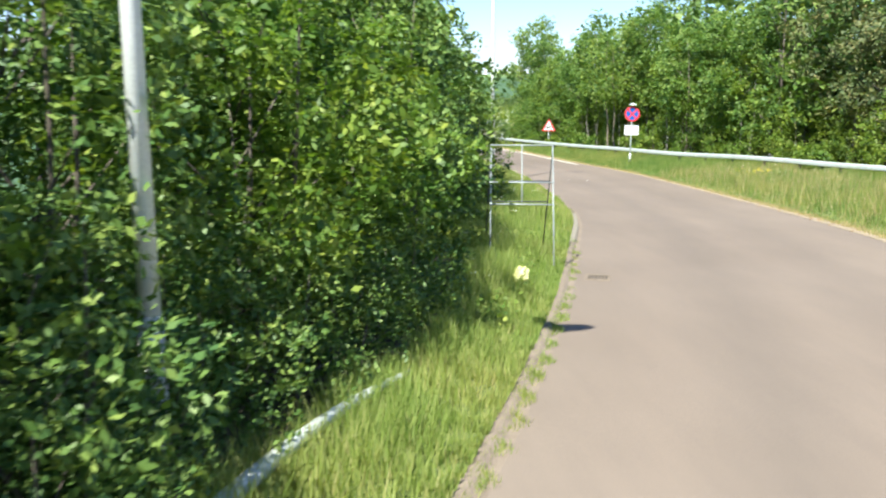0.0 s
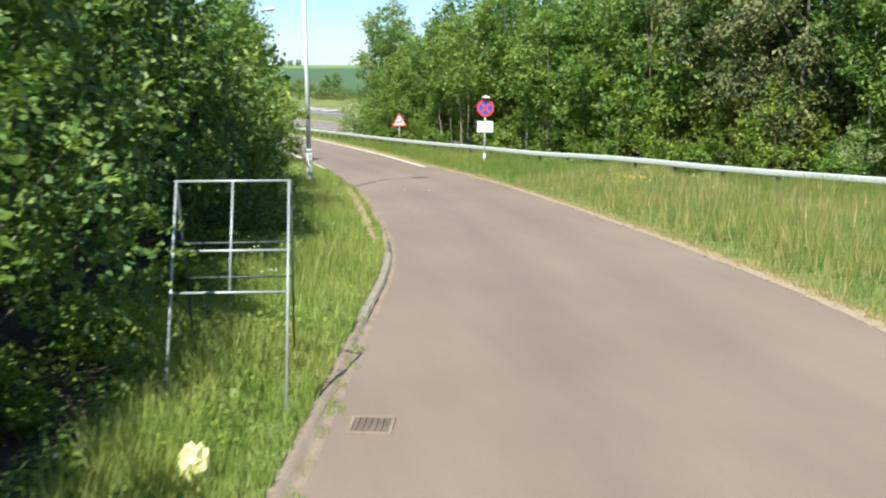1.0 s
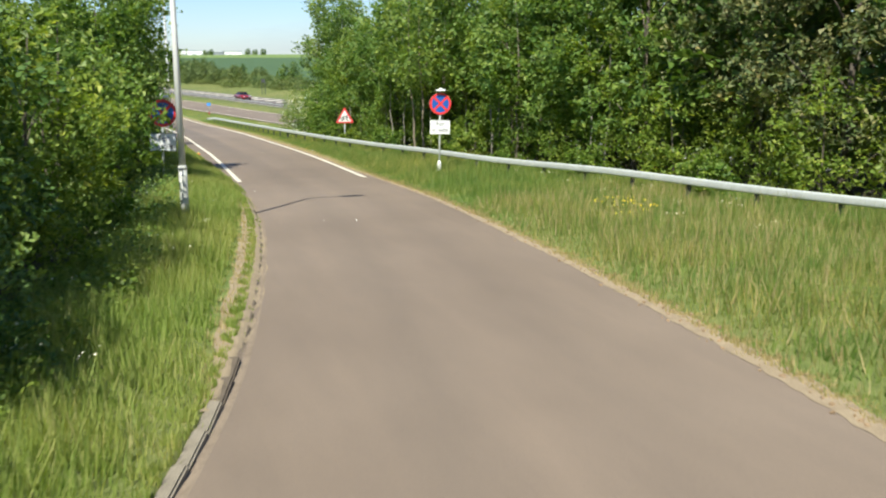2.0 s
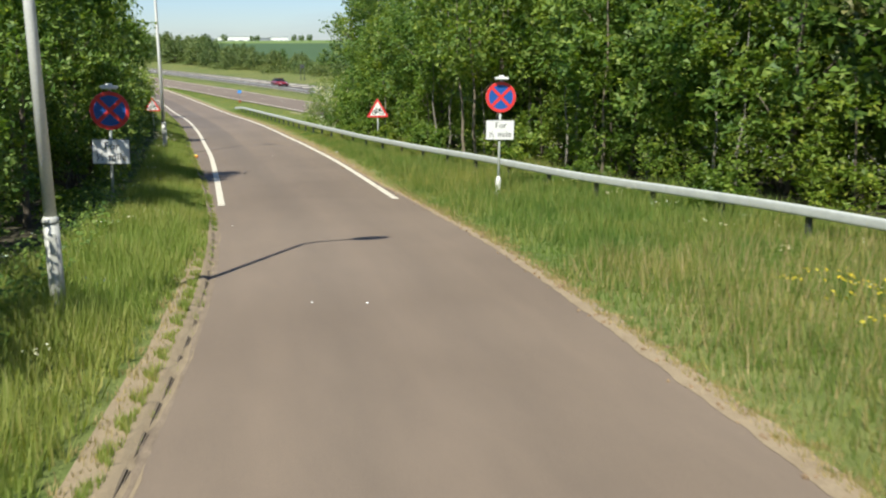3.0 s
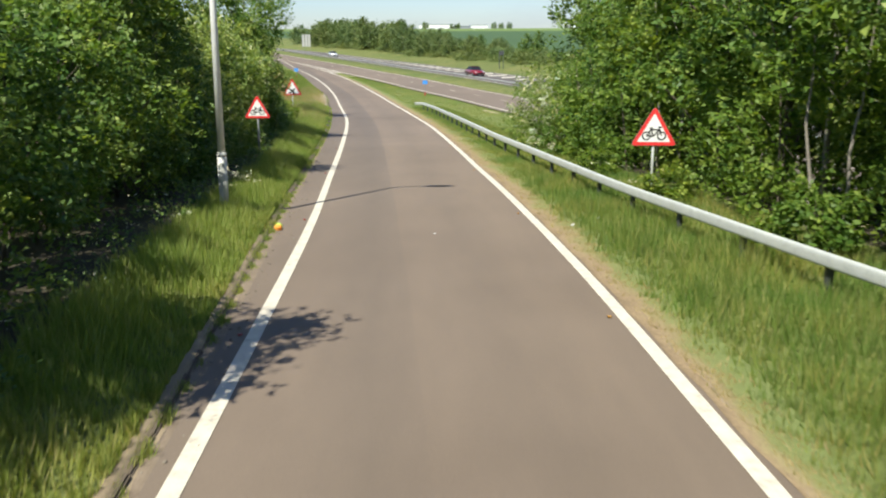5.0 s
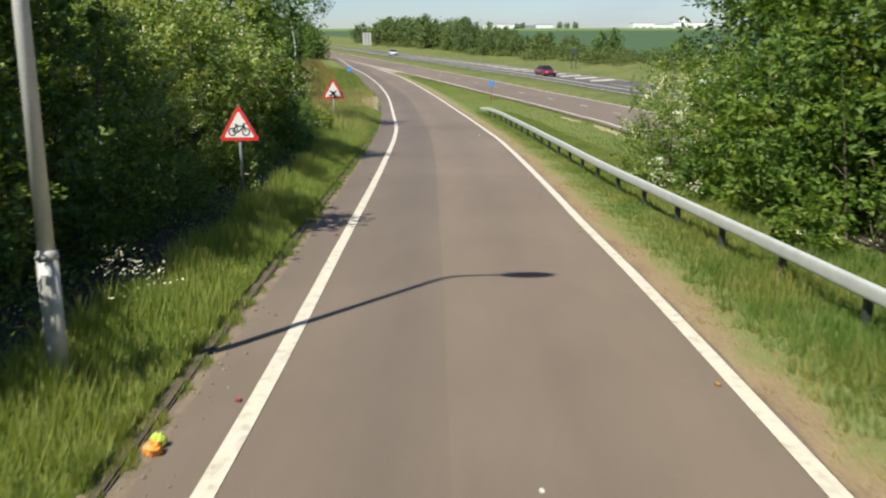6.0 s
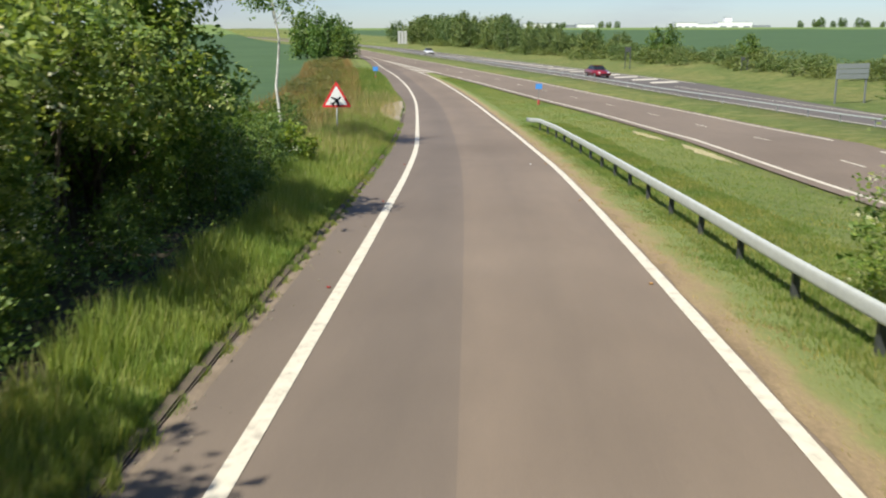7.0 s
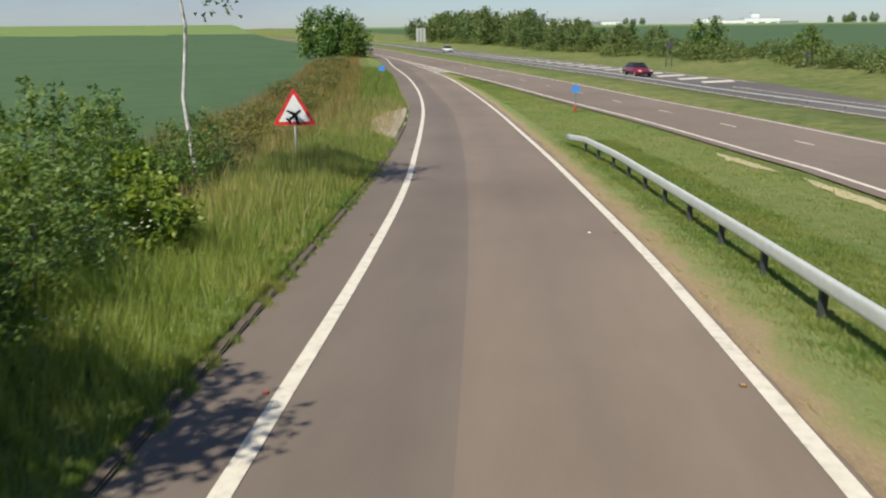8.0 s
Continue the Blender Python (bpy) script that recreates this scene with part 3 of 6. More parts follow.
def offset_ribbon(name, ys, o0, o1, h, material, cols=1):
    """A strip of the main road between two offsets from its near edge line; an offset may change along it."""
    g0 = o0 if callable(o0) else (lambda y: o0)
    g1 = o1 if callable(o1) else (lambda y: o1)
    rows = []
    for y in ys:
        a, b = mway_at(y, g0(y)), mway_at(y, g1(y))
        for u in np.linspace(0, 1, cols + 1):
            px, py = a[0] + (b[0] - a[0]) * u, a[1] + (b[1] - a[1]) * u
            rows.append((px, py, float(mway_z(py)) + h))
    i = np.arange((len(ys) - 1) * cols)
    a = (i // cols) * (cols + 1) + i % cols
    return new(name, mesh_from(name, rows, np.stack((a, a + 1, a + cols + 2, a + cols + 1), -1), material, smooth=True))


far_side = lambda y: float(np.interp(y, (150, 182, 330, 420), (19.2, 23.4, 22.6, 19.6)))
tagged(offset_ribbon("main_road", mway_ys, -0.6, 7.1, 0.012, ASPHALT, 4), "two-lane tan asphalt carriageway of a main road", "road", kind="structure")
tagged(offset_ribbon("main_road_opposite", mway_ys, 13.1, far_side, 0.012, ASPHALT_FAR, 4), "dark grey asphalt carriageway for oncoming traffic", "road", kind="structure")


def marking(ob, label, group=""):
    return tagged(ob, label, "road marking", group, "structure")


def strip_line(curve, y0, y1, w, h=0.009):
    ys = np.arange(y0, y1, 0.8)
    return ribbon("road_marking", ys, lambda y: curve(y) - w / 2, lambda y: curve(y) + w / 2, above(slip_z, h), PAINT)


marking(strip_line(line_l, 61.3, 300, 0.2), "worn white edge line beside the kerb")
marking(strip_line(line_r, 61.2, 214, 0.2), "worn white edge line beside the grass")
far_ys = np.arange(-60, 520, 4.0)
marking(offset_ribbon("road_marking", far_ys, -0.1, 0.1, 0.02, PAINT), "white edge line of the main road")
marking(offset_ribbon("road_marking", far_ys, 6.5, 6.68, 0.02, PAINT), "white edge line along the central reserve")
marking(offset_ribbon("road_marking", far_ys, 13.65, 13.83, 0.02, PAINT), "white edge line of the opposite carriageway")
marking(offset_ribbon("road_marking", np.arange(-60, 184, 4.0), 18.45, 18.63, 0.02, PAINT), "white edge line of the opposite carriageway")
marking(offset_ribbon("road_marking", np.arange(184, 420, 4.0), lambda y: far_side(y) - 0.6, lambda y: far_side(y) - 0.4, 0.02, PAINT), "white edge line of the opposite carriageway")
for k in range(44):
    y = 77 + k * 9.0
    marking(offset_ribbon("lane_dash", (y, y + 1.0, y + 2.0), 3.42, 3.54, 0.02, PAINT), "short white lane dash", "lane dashes of the main road")
    marking(offset_ribbon("lane_dash", (y, y + 1.0, y + 2.0), 16.1, 16.22, 0.02, PAINT), "short white lane dash", "lane dashes of the opposite carriageway")


def chevrons():
    # hatched nose where the slip road joins, and the one on the opposite carriageway
    for k in range(14):
        y = 214.5 + k * 4.6
        w = max(0.2, 2.2 - 0.17 * k)
        bm = bmesh.new()
        x0, y0 = mway_at(y, -w)
        x1, y1 = mway_at(y, -0.1)
        v = [bm.verts.new((px, py, float(mway_z(py)) + 0.022)) for px, py in ((x0, y0 - 1.5), (x0, y0 + 0.5), (x1, y1 + 1.6), (x1, y1 - 0.4))]
        bm.faces.new(v[::-1])
        marking(part("chevron", bm, PAINT), "white hatching where the slip road joins", "hatching at the nose")
    for k in range(26):
        y = 186 + k * 5.0
        w = float(np.interp(y, (186, 215, 320), (3.4, 2.8, 0.3)))
        bm = bmesh.new()
        x0, y0 = mway_at(y, 18.6)
        x1, y1 = mway_at(y, 18.6 + w)
        v = [bm.verts.new((px, py, float(mway_z(py)) + 0.022)) for px, py in ((x0, y0 - 1.2), (x0, y0 + 1.2), (x1, y1 + 2.4), (x1, y1))]
        bm.faces.new(v[::-1])
        marking(part("chevron", bm, PAINT), "white hatching on the opposite carriageway", "hatching across the main road")


chevrons()
tagged(ribbon("bare_soil_edge", np.arange(22, 70, 0.11), lambda y: right_edge(y) - np.interp(y, (22, 50, 64, 70), (0.17, 0.13, 0.05, -0.02)), lambda y: right_edge(y) + np.interp(y, (22, 50, 60, 70), (0.18, 0.2, 0.12, 0.04)), lambda x, y: np.maximum(slip_z(y), ground_z(x, y)) + 0.006, SOIL, 4, 0.028, 3),
       "strip of dry sandy soil and dead grass along the asphalt", "soil", kind="structure")
worn_ys = np.arange(63, 205, 0.3)
worn_edge = ribbon("worn_verge_edge", worn_ys, lambda y: right_edge(y) - 0.10 + 0.02 * np.sin(y * 2.7), lambda y: right_edge(y) + np.interp(y, (63, 68, 90, 140, 190, 205), (0.1, 0.7, 1.0, 0.95, 0.6, 0.2)), lambda x, y: np.maximum(slip_z(y) + 0.006, ground_z(x, y) + 0.016), WORN_VERGE, 10)
worn_edge.data.attributes.new("across", "FLOAT", "POINT").data.foreach_set("value", np.tile(np.linspace(0, 1, 11), len(worn_ys)).astype(np.float32))
tagged(worn_edge, "trodden brown earth and straw beside the white line", "soil", kind="structure")
grit_w = lambda y: np.interp(y, (12, 18, 24, 40, 52, 64, 74, 96, 110), (0.24, 0.2, 0.18, 0.16, 0.2, 0.22, 0.28, 0.26, 0.2))
tagged(ribbon("grit_edge", np.arange(12, 110, 0.25), lambda y: kerb_x(y) - np.interp(y, (12, 22, 26, 28.5), (0.24, 0.22, 0.2, -0.02)), lambda y: kerb_x(y) + grit_w(y), lambda x, y: slip_z(y) + 0.006 - 0.03 * step(0.45, 1.1, (x - kerb_x(y)) / grit_w(y)) + 0.06 * step(0.02, -0.08, x - kerb_x(y)), GRIT, 10, 0.05, 5),
       "thin drift of sandy grit along the kerb", "soil", kind="structure")
tagged(ribbon("bare_soil_edge", np.arange(33, 78, 0.35), lambda y: kerb_x(y) - np.interp(y, (33, 38, 48, 58, 78), (0.2, 0.55, 0.5, 0.25, 0.16)), lambda y: kerb_x(y) + np.interp(y, (33, 38, 60, 78), (0.02, 0.07, 0.10, 0.04)), lambda x, y: slip_z(y) + 0.003 + 0.085 * step(0.0, -0.10, x - kerb_x(y)), SOIL, 8, 0.04, 9), "bare sandy strip of verge behind the kerb", "soil", kind="structure")
tagged(ribbon("layby_patch", np.arange(139, 163, 0.5), lambda y: kerb_x(y) - 1.9 * np.sin(np.clip((y - 139) / 23, 0, 1) * math.pi) ** 0.8, lambda y: kerb_x(y) - 0.1, lambda x, y: ground_z(x, y) + 0.05, LAYBY, 6, 0.05, 4), "bare gravel patch worn into the verge", "gravel", kind="structure")
for y0, y1, o in ((130.6, 137.2, -1.6), (122.5, 130.0, -1.25)):
    swell = lambda y, y0=y0, y1=y1: np.sin(np.clip((y - y0) / (y1 - y0), 0, 1) * math.pi)
    tagged(ribbon("worn_verge", np.arange(y0, y1 + 0.01, 0.4), lambda y, o=o, w=swell: mway_x(y) + o * 1.02 - 0.42 * w(y) - 0.08 * np.sin(y * 3.1) * w(y), lambda y, o=o, w=swell: mway_x(y) + o * 1.02 + 0.2 * w(y) + 0.05 * np.sin(y * 4.3) * w(y), lambda x, y: ground_z(x, y) + 0.02, STRAW, 3), "worn straw-coloured patch of verge beside the main road", "soil", kind="structure")

# ---- plants ----
rng = np.random.default_rng(11)


def unit(v):
    return v / (np.linalg.norm(v, axis=1)[:, None] + 1e-9)


def leaf_mesh(name, at, out, size, material, long=1.5, fold=0.25, wild=0.75, far=False, way=None):
    """Many small folded leaves, one island each: a pointed kite at every place, lying about the given normal."""
    n = len(at)
    nrm = unit(out + rng.normal(0, wild * 0.55, (n, 3)))
    a = unit(np.cross(nrm, rng.normal(0, 1, (n, 3))))
    if way is not None:
        a = unit(way + a * 0.8 - nrm * (nrm * way).sum(1)[:, None])
    b = np.cross(nrm, a)
    s = (size * rng.uniform(0.6, 1.35, n))[:, None]
    if name == "crown":
        # fewer, slightly larger leaves
        kept = np.arange(n) % 3 != 0 if far else np.arange(n) % 4 != 0
        at, a, b, nrm, s = at[kept], a[kept], b[kept], nrm[kept], s[kept] * (1.2 if far else 1.13)
        n = len(at)
    if far:
        v = np.empty((n, 3, 3))
        v[:, 0] = at - a * s * 0.95 - nrm * s * fold
        v[:, 1] = at + a * s * 0.62 + b * s * 0.40 - nrm * s * fold
        v[:, 2] = at + a * s * 0.34 - b * s * 0.44 - nrm * s * fold * 0.5
        return mesh_from(name, v.reshape(-1, 3), np.arange(n * 3).reshape(n, 3), material)
    v = np.empty((n, 4, 3))
    v[:, 0] = at - a * s * long / 2
    v[:, 1] = at + b * s / 2 - a * s * 0.1 - nrm * s * fold
    v[:, 2] = at + a * s * long / 2 - nrm * s * fold * 1.2
    v[:, 3] = at - b * s / 2 - a * s * 0.1 - nrm * s * fold
    return mesh_from(name, v.reshape(-1, 3), np.arange(n * 4).reshape(n, 4), material)


def shell(lobes, clumps, per, spread, inner=0.25, low=None):
    """Places on the skins of some egg-shaped lobes, gathered in clumps, and the outward way at each."""
    lobes = np.asarray(lobes, float)
    area = (lobes[:, 3] * lobes[:, 4] + lobes[:, 4] * lobes[:, 5] + lobes[:, 3] * lobes[:, 5])
    i = rng.choice(len(lobes), clumps, p=area / area.sum())
    d = rng.normal(0, 1, (clumps, 3))
    d /= np.linalg.norm(d, axis=1)[:, None]
    r = 1 - np.abs(rng.normal(0, inner, clumps))
    r = np.where(rng.random(clumps) < 0.12, r * 1.14, r)
    p = lobes[i, :3] + d * lobes[i, 3:] * r[:, None]
    keep = np.ones(clumps, bool)
    for L in lobes:
        keep &= (((p - L[:3]) / L[3:]) ** 2).sum(1) > 0.5
    if low is not None:
        keep &= (p[:, 2] > low) | ((p[:, 2] > 0.25) & (rng.random(clumps) < 0.25))
    p, d = p[keep], d[keep]
    # each clump is a drooping spray of leaves along a shoot
    axis = unit(d * np.array((1, 1, 0.5)) + rng.normal(0, 0.55, d.shape) + np.array((0, 0, 0.12)))
    face = unit(d * 0.45 + np.array((0, 0, 0.95)) + rng.normal(0, 0.38, d.shape))
    face = unit(face - axis * (axis * face).sum(1)[:, None])
    wide = np.cross(face, axis)
    grow = rng.uniform(0.6, 1.35, (len(p), 1))
    axis, face, wide, q, g = (np.repeat(v, per, 0) for v in (axis, face, wide, p, grow))
    n = len(q)
    u = rng.uniform(-1, 1, (n, 1))
    w = rng.normal(0, 1, (n, 1)) * (1.1 - 0.5 * u)
    at = q + g * spread * (axis * u * 2.0 + wide * w * 0.62 + face * (rng.normal(0, 0.30, (n, 1)) - 0.30 * u * u - 0.14 * w * w))
    if low is not None:
        at[:, 2] = np.maximum(at[:, 2], min(low, 0.25) - 0.1)
    return at, face, unit(axis + wide * np.sign(w) * 0.7)


def lobes_for(height, width, base, count, flat=1.0, foot=1.0):
    """Lobes of a crown from base to height."""
    out = []
    for k in range(count):
        f = (k + 0.5) / count
        z = base + (height - base) * (0.12 + 0.80 * f)
        reach = width * 0.5 * (0.35 + 0.9 * math.sin(math.pi * min(1, 0.22 + 0.72 * f))) * 0.62 * rng.uniform(0.75, 1.2) * min(1.0, foot + (1 - foot) * f * 2.2)
        ang = k * 2.4 + rng.uniform(-0.5, 0.5)
        r = width * rng.uniform(0.15, 0.25) * (1.12 - 0.45 * f)
        out.append((math.cos(ang) * reach, math.sin(ang) * reach, z, r, r, r * rng.uniform(0.75, 1.0) * flat))
    return out


def woody(name, kind_name, height, width, base, lobes, clumps, per, leaf, size, bark, trunk_r, stems=1, spread=0.2, label="", category="tree", extra=None, low=0.1, far=True, wobble=0.10, long=1.7, limbs=True, core=0, core_size=0.3):
    """A tree or bush: trunk, a limb to every lobe, a crown of leaves."""
    root = new(kind_name)
    root.empty_display_size = 0.3
    tagged(root, label, category)
    for s in range(stems):
        ox, oy = (0, 0) if stems == 1 else (math.cos(s * 2.1) * width * 0.14, math.sin(s * 2.1) * width * 0.14)
        bm = bmesh.new()
        top = height * 0.86
        pts = [(ox * (1 + 0.9 * u) + wobble * 0.5 * math.sin(u * 5 + s) * u + wobble * 0.22 * math.sin(u * 17 + s) * (1.2 - u), oy * (1 + 0.9 * u) + wobble * 0.5 * math.cos(u * 4 + s) * u, -0.35 + (top + 0.35) * u) for u in np.linspace(0, 1, 12)]
        tube(bm, pts, [trunk_r * (1.25 if k == 0 else 1 - 0.88 * k / 11) for k in range(12)], 7 if limbs else 5)
        part("trunk", bm, bark, root, smooth=True)
    for L in (lobes[::2] if len(lobes) > 10 else lobes) if limbs else ():
        z0 = max(0.3, L[2] - max(0.8, math.hypot(L[0], L[1]) * 0.9))
        bm = bmesh.new()
        r = trunk_r * (0.42 - 0.25 * z0 / height)
        mid = (L[0] * 0.45, L[1] * 0.45, z0 + (L[2] - z0) * 0.55)
        tube(bm, ((0, 0, z0), mid, (L[0] * 0.95, L[1] * 0.95, L[2] + 0.2)), (r, r * 0.7, r * 0.25), 5)
        part("limb", bm, bark, root, smooth=True)
    at, out, way = shell(lobes, clumps, per, spread, 0.16, low)
    crown = new("crown", leaf_mesh("crown", at, out, size, leaf, long, far=far, way=way))
    crown.parent = root
    if core:
        L = np.asarray(lobes, float)
        i = rng.integers(0, len(L), core)
        d = unit(rng.normal(0, 1, (core, 3)))
        at = L[i, :3] * np.array((0.85, 0.85, 1.0)) + d * L[i, 3:] * rng.uniform(0.0, 0.72, (core, 1))
        at[:, 2] = np.maximum(at[:, 2], low + 0.1)
        ob = new("inner_foliage", leaf_mesh("inner_foliage", at, unit(d + np.array((0, 0, 0.6))), core_size, leaf, 1.3, far=True))
        ob.parent = root
    if extra:
        m2, count, size2, heads, reach = (*extra, 9, 0.09)[:5]
        at, out, way = shell(lobes, count, heads, reach, 0.03, low)
        ob = new("blossom", leaf_mesh("blossom", at, out, size2, m2, 1.0, 0.1, way=way))
        ob.parent = root
        ob["label"] = "clusters of small white blossom"
    return root


KINDS = {}


def kinds():
    tree = "leafy green broadleaf tree at the edge of the wood"
    for k, (h, w, b, c, m, s) in enumerate(((11.5, 6.6, 1.5, 22, LEAF, 0.165), (10.5, 6.0, 1.2, 20, LEAF, 0.15), (12.5, 7.0, 1.6, 22, LEAF_DARK, 0.165), (9.5, 6.2, 0.8, 20, LEAF, 0.155))):
        KINDS[f"tree{k}"] = woody(f"tree{k}", "broadleaf_tree", h, w, b, [(L[0] * 1.1, L[1] * 1.1, L[2], L[3] * 0.86, L[4] * 0.86, L[5] * 0.78) for L in lobes_for(h, w, b, c)], 950, 17, m, s * 0.76, BARK, 0.15, 1, 0.24, tree)
    KINDS["tall"] = woody("tall", "broadleaf_tree", 9.6, 5.0, 4.2, lobes_for(9.6, 5.0, 4.2, 14), 800, 16, LEAF, 0.12, BARK, 0.11, 2, 0.24, "broadleaf tree leaning out over the near verge", core=420, core_size=0.22)
    KINDS["back"] = woody("back", "woodland_tree", 12.5, 8.0, 0.6, lobes_for(12.5, 8.0, 0.6, 20), 540, 11, LEAF_DARK, 0.25, BARK, 0.18, 1, 0.35, "dark green tree inside the wood", limbs=False)
    KINDS["thin"] = woody("thin", "birch_tree", 11.0, 4.4, 4.0, lobes_for(11.0, 4.4, 4.0, 10), 700, 12, LEAF, 0.13, BIRCH, 0.085, 1, 0.24, "slender pale-stemmed birch with light green leaves")
    KINDS["pine"] = woody("pine", "pine_tree", 11.0, 6.8, 1.0, lobes_for(11.0, 6.8, 1.0, 22, 0.6), 1300, 15, NEEDLES, 0.12, BARK, 0.17, 1, 0.24, "grey-green pine with brownish inner shoots", "tree")
    bush = "dense hazel and hawthorn bush beside the verge"
    for k, (h, w, c, m, s, q) in enumerate(((5.6, 4.6, 20, LEAF_FRESH, 0.060, 950), (6.6, 5.0, 22, LEAF, 0.062, 1050), (5.0, 4.4, 19, LEAF_YELLOW, 0.058, 950), (6.4, 4.8, 21, LEAF_DARK, 0.064, 900))):
        KINDS[f"bush{k}"] = woody(f"bush{k}", "hedgerow_bush", h, w, 0.6, [(L[0] * 1.15, L[1] * 1.15, L[2], L[3] * 0.8, L[4] * 0.8, L[5] * 0.72) for L in lobes_for(h, w, 0.5, c + 6, 1.0, 0.72)], int(q * 0.8), 25, m, s * 1.08, BARK, 0.06, 3, 0.165, bush, "bush", low=0.85, far=False, core=800, core_size=0.14)
    for k, (h, w, c, m, s, q) in enumerate(((7.2, 5.0, 26, LEAF, 0.085, 720), (6.2, 4.8, 24, LEAF_FRESH, 0.082, 860), (6.8, 5.0, 25, LEAF_DARK, 0.085, 760))):
        KINDS[f"hazel{k}"] = woody(f"hazel{k}", "hedgerow_bush", h, w, -0.2, [(L[0] * 1.15, L[1] * 1.15, L[2], L[3] * 0.8, L[4] * 0.8, L[5] * 0.7) for L in lobes_for(h, w, -0.1, c)], int(q * 0.78), 24, m, s * 1.06, BARK, 0.07, 3, 0.17, bush, "bush", low=0.05, core=1300, core_size=0.16)
    KINDS["under"] = woody("under", "hedgerow_bush", 6.2, 4.8, -0.2, lobes_for(6.2, 4.8, -0.1, 14), 470, 13, LEAF_FRESH, 0.13, BARK, 0.06, 2, 0.22, "bright green hazel bush under the wood", "bush", low=0.05)
    KINDS["fine"] = woody("fine", "low_shrub", 2.0, 2.4, -0.2, lobes_for(2.0, 2.4, -0.1, 9), 330, 18, LEAF_DARK, 0.042, BARK, 0.03, 3, 0.11, "low shaded shrub beside the lamp", "shrub", low=0.02, far=False)
    KINDS["dusk"] = woody("dusk", "hedgerow_bush", 5.6, 5.0, -0.2, lobes_for(5.6, 5.0, -0.1, 15), 440, 14, LEAF_DARK, 0.12, BARK, 0.06, 2, 0.2, "grey-green bush at the edge of the field", "bush", low=0.05)
    KINDS["low"] = woody("low", "low_shrub", 2.0, 2.4, -0.2, lobes_for(2.0, 2.4, -0.1, 8), 330, 12, LEAF_FRESH, 0.095, BARK, 0.03, 3, 0.14, "low bright green shrub in the verge", "shrub", low=0.02, far=False)
    KINDS["haw"] = woody("haw", "hawthorn_bush", 6.2, 4.8, -0.2, [(L[0] * 1.15, L[1] * 1.15, L[2], L[3] * 0.8, L[4] * 0.8, L[5] * 0.7) for L in lobes_for(6.2, 4.8, -0.1, 24)], 880, 22, LEAF_PALE, 0.078, BARK, 0.07, 3, 0.17, "pale green hawthorn bush with fading blossom", "bush", (BLOSSOM, 260, 0.05), 0.05, core=1000, core_size=0.15)
    KINDS["may"] = woody("may", "hawthorn_bush", 4.8, 4.4, -0.2, lobes_for(4.8, 4.4, -0.1, 20), 1150, 18, LEAF, 0.066, BARK, 0.07, 3, 0.18, "hawthorn bush dotted with white may blossom", "bush", (BLOSSOM, 50, 0.052, 24, 0.13), 0.05)
    KINDS["may_full"] = woody("may_full", "hawthorn_bush", 4.8, 4.4, -0.2, lobes_for(4.8, 4.4, -0.1, 20), 1000, 18, LEAF, 0.066, BARK, 0.07, 3, 0.18, "hawthorn bush covered in white may blossom", "bush", (BLOSSOM, 130, 0.055, 38, 0.15), 0.05)
    KINDS["birch"] = woody("birch", "birch_tree", 12.5, 4.6, 7.6, [(L[0], L[1], L[2], L[3], L[4], L[5] * 1.5) for L in lobes_for(12.5, 4.6, 5.4, 13)], 620, 12, LEAF, 0.11, BIRCH_WHITE, 0.085, 1, 0.26, "slender birch with a white trunk on the rough bank", low=3.4, wobble=0.62)
    KINDS["rust"] = woody("rust", "scrub_bush", 2.6, 3.4, -0.2, lobes_for(2.6, 3.4, -0.1, 14), 420, 12, LEAF_RUST, 0.085, BARK, 0.04, 3, 0.2, "brownish-green scrub on the rough bank", "bush", low=0.02)
    KINDS["hedge"] = woody("hedge", "field_hedge_bush", 3.0, 5.6, -0.3, lobes_for(3.0, 5.6, -0.3, 13, 0.8), 250, 9, LEAF_FAR, 0.17, BARK, 0.05, 2, 0.32, "green field hedge bush across the main road", "bush", low=0.02, limbs=False)
    KINDS["scrub"] = woody("scrub", "bank_scrub_bush", 2.0, 6.4, -0.4, lobes_for(2.0, 6.4, -0.4, 14, 0.6), 230, 9, LEAF_OLIVE, 0.19, BARK, 0.05, 2, 0.34, "olive green scrub on the far bank", "bush", low=0.02, limbs=False)
    KINDS["sapling"] = woody("sapling", "sapling", 6.5, 2.6, 3.0, lobes_for(6.5, 2.6, 3.0, 7), 230, 11, LEAF_FRESH, 0.11, BIRCH, 0.05, 2, 0.2, "thin pale-stemmed sapling before the wood", "tree", wobble=0.25)
    KINDS["over"] = woody("over", "hawthorn_bush", 5.6, 4.8, 1.7, [(L[0] * 1.2, L[1] * 1.2, L[2], L[3] * 0.74, L[4] * 0.74, L[5] * 0.6) for L in lobes_for(5.6, 4.8, 1.6, 22)], 620, 22, LEAF_PALE, 0.07, BARK, 0.07, 3, 0.16, "overhanging hawthorn dotted with white may blossom", "bush", (BLOSSOM, 110, 0.042), 1.5, far=False, core=250, core_size=0.14)
    KINDS["shade"] = woody("shade", "hedgerow_bush", 5.8, 5.0, 1.5, [(L[0] * 1.2, L[1] * 1.2, L[2], L[3] * 0.76, L[4] * 0.76, L[5] * 0.62) for L in lobes_for(5.8, 5.0, 1.3, 22)], 620, 20, LEAF, 0.078, BARK, 0.08, 3, 0.17, "green overhanging hazel with a hollow beneath", "bush", low=1.2, far=False, core=350, core_size=0.15)
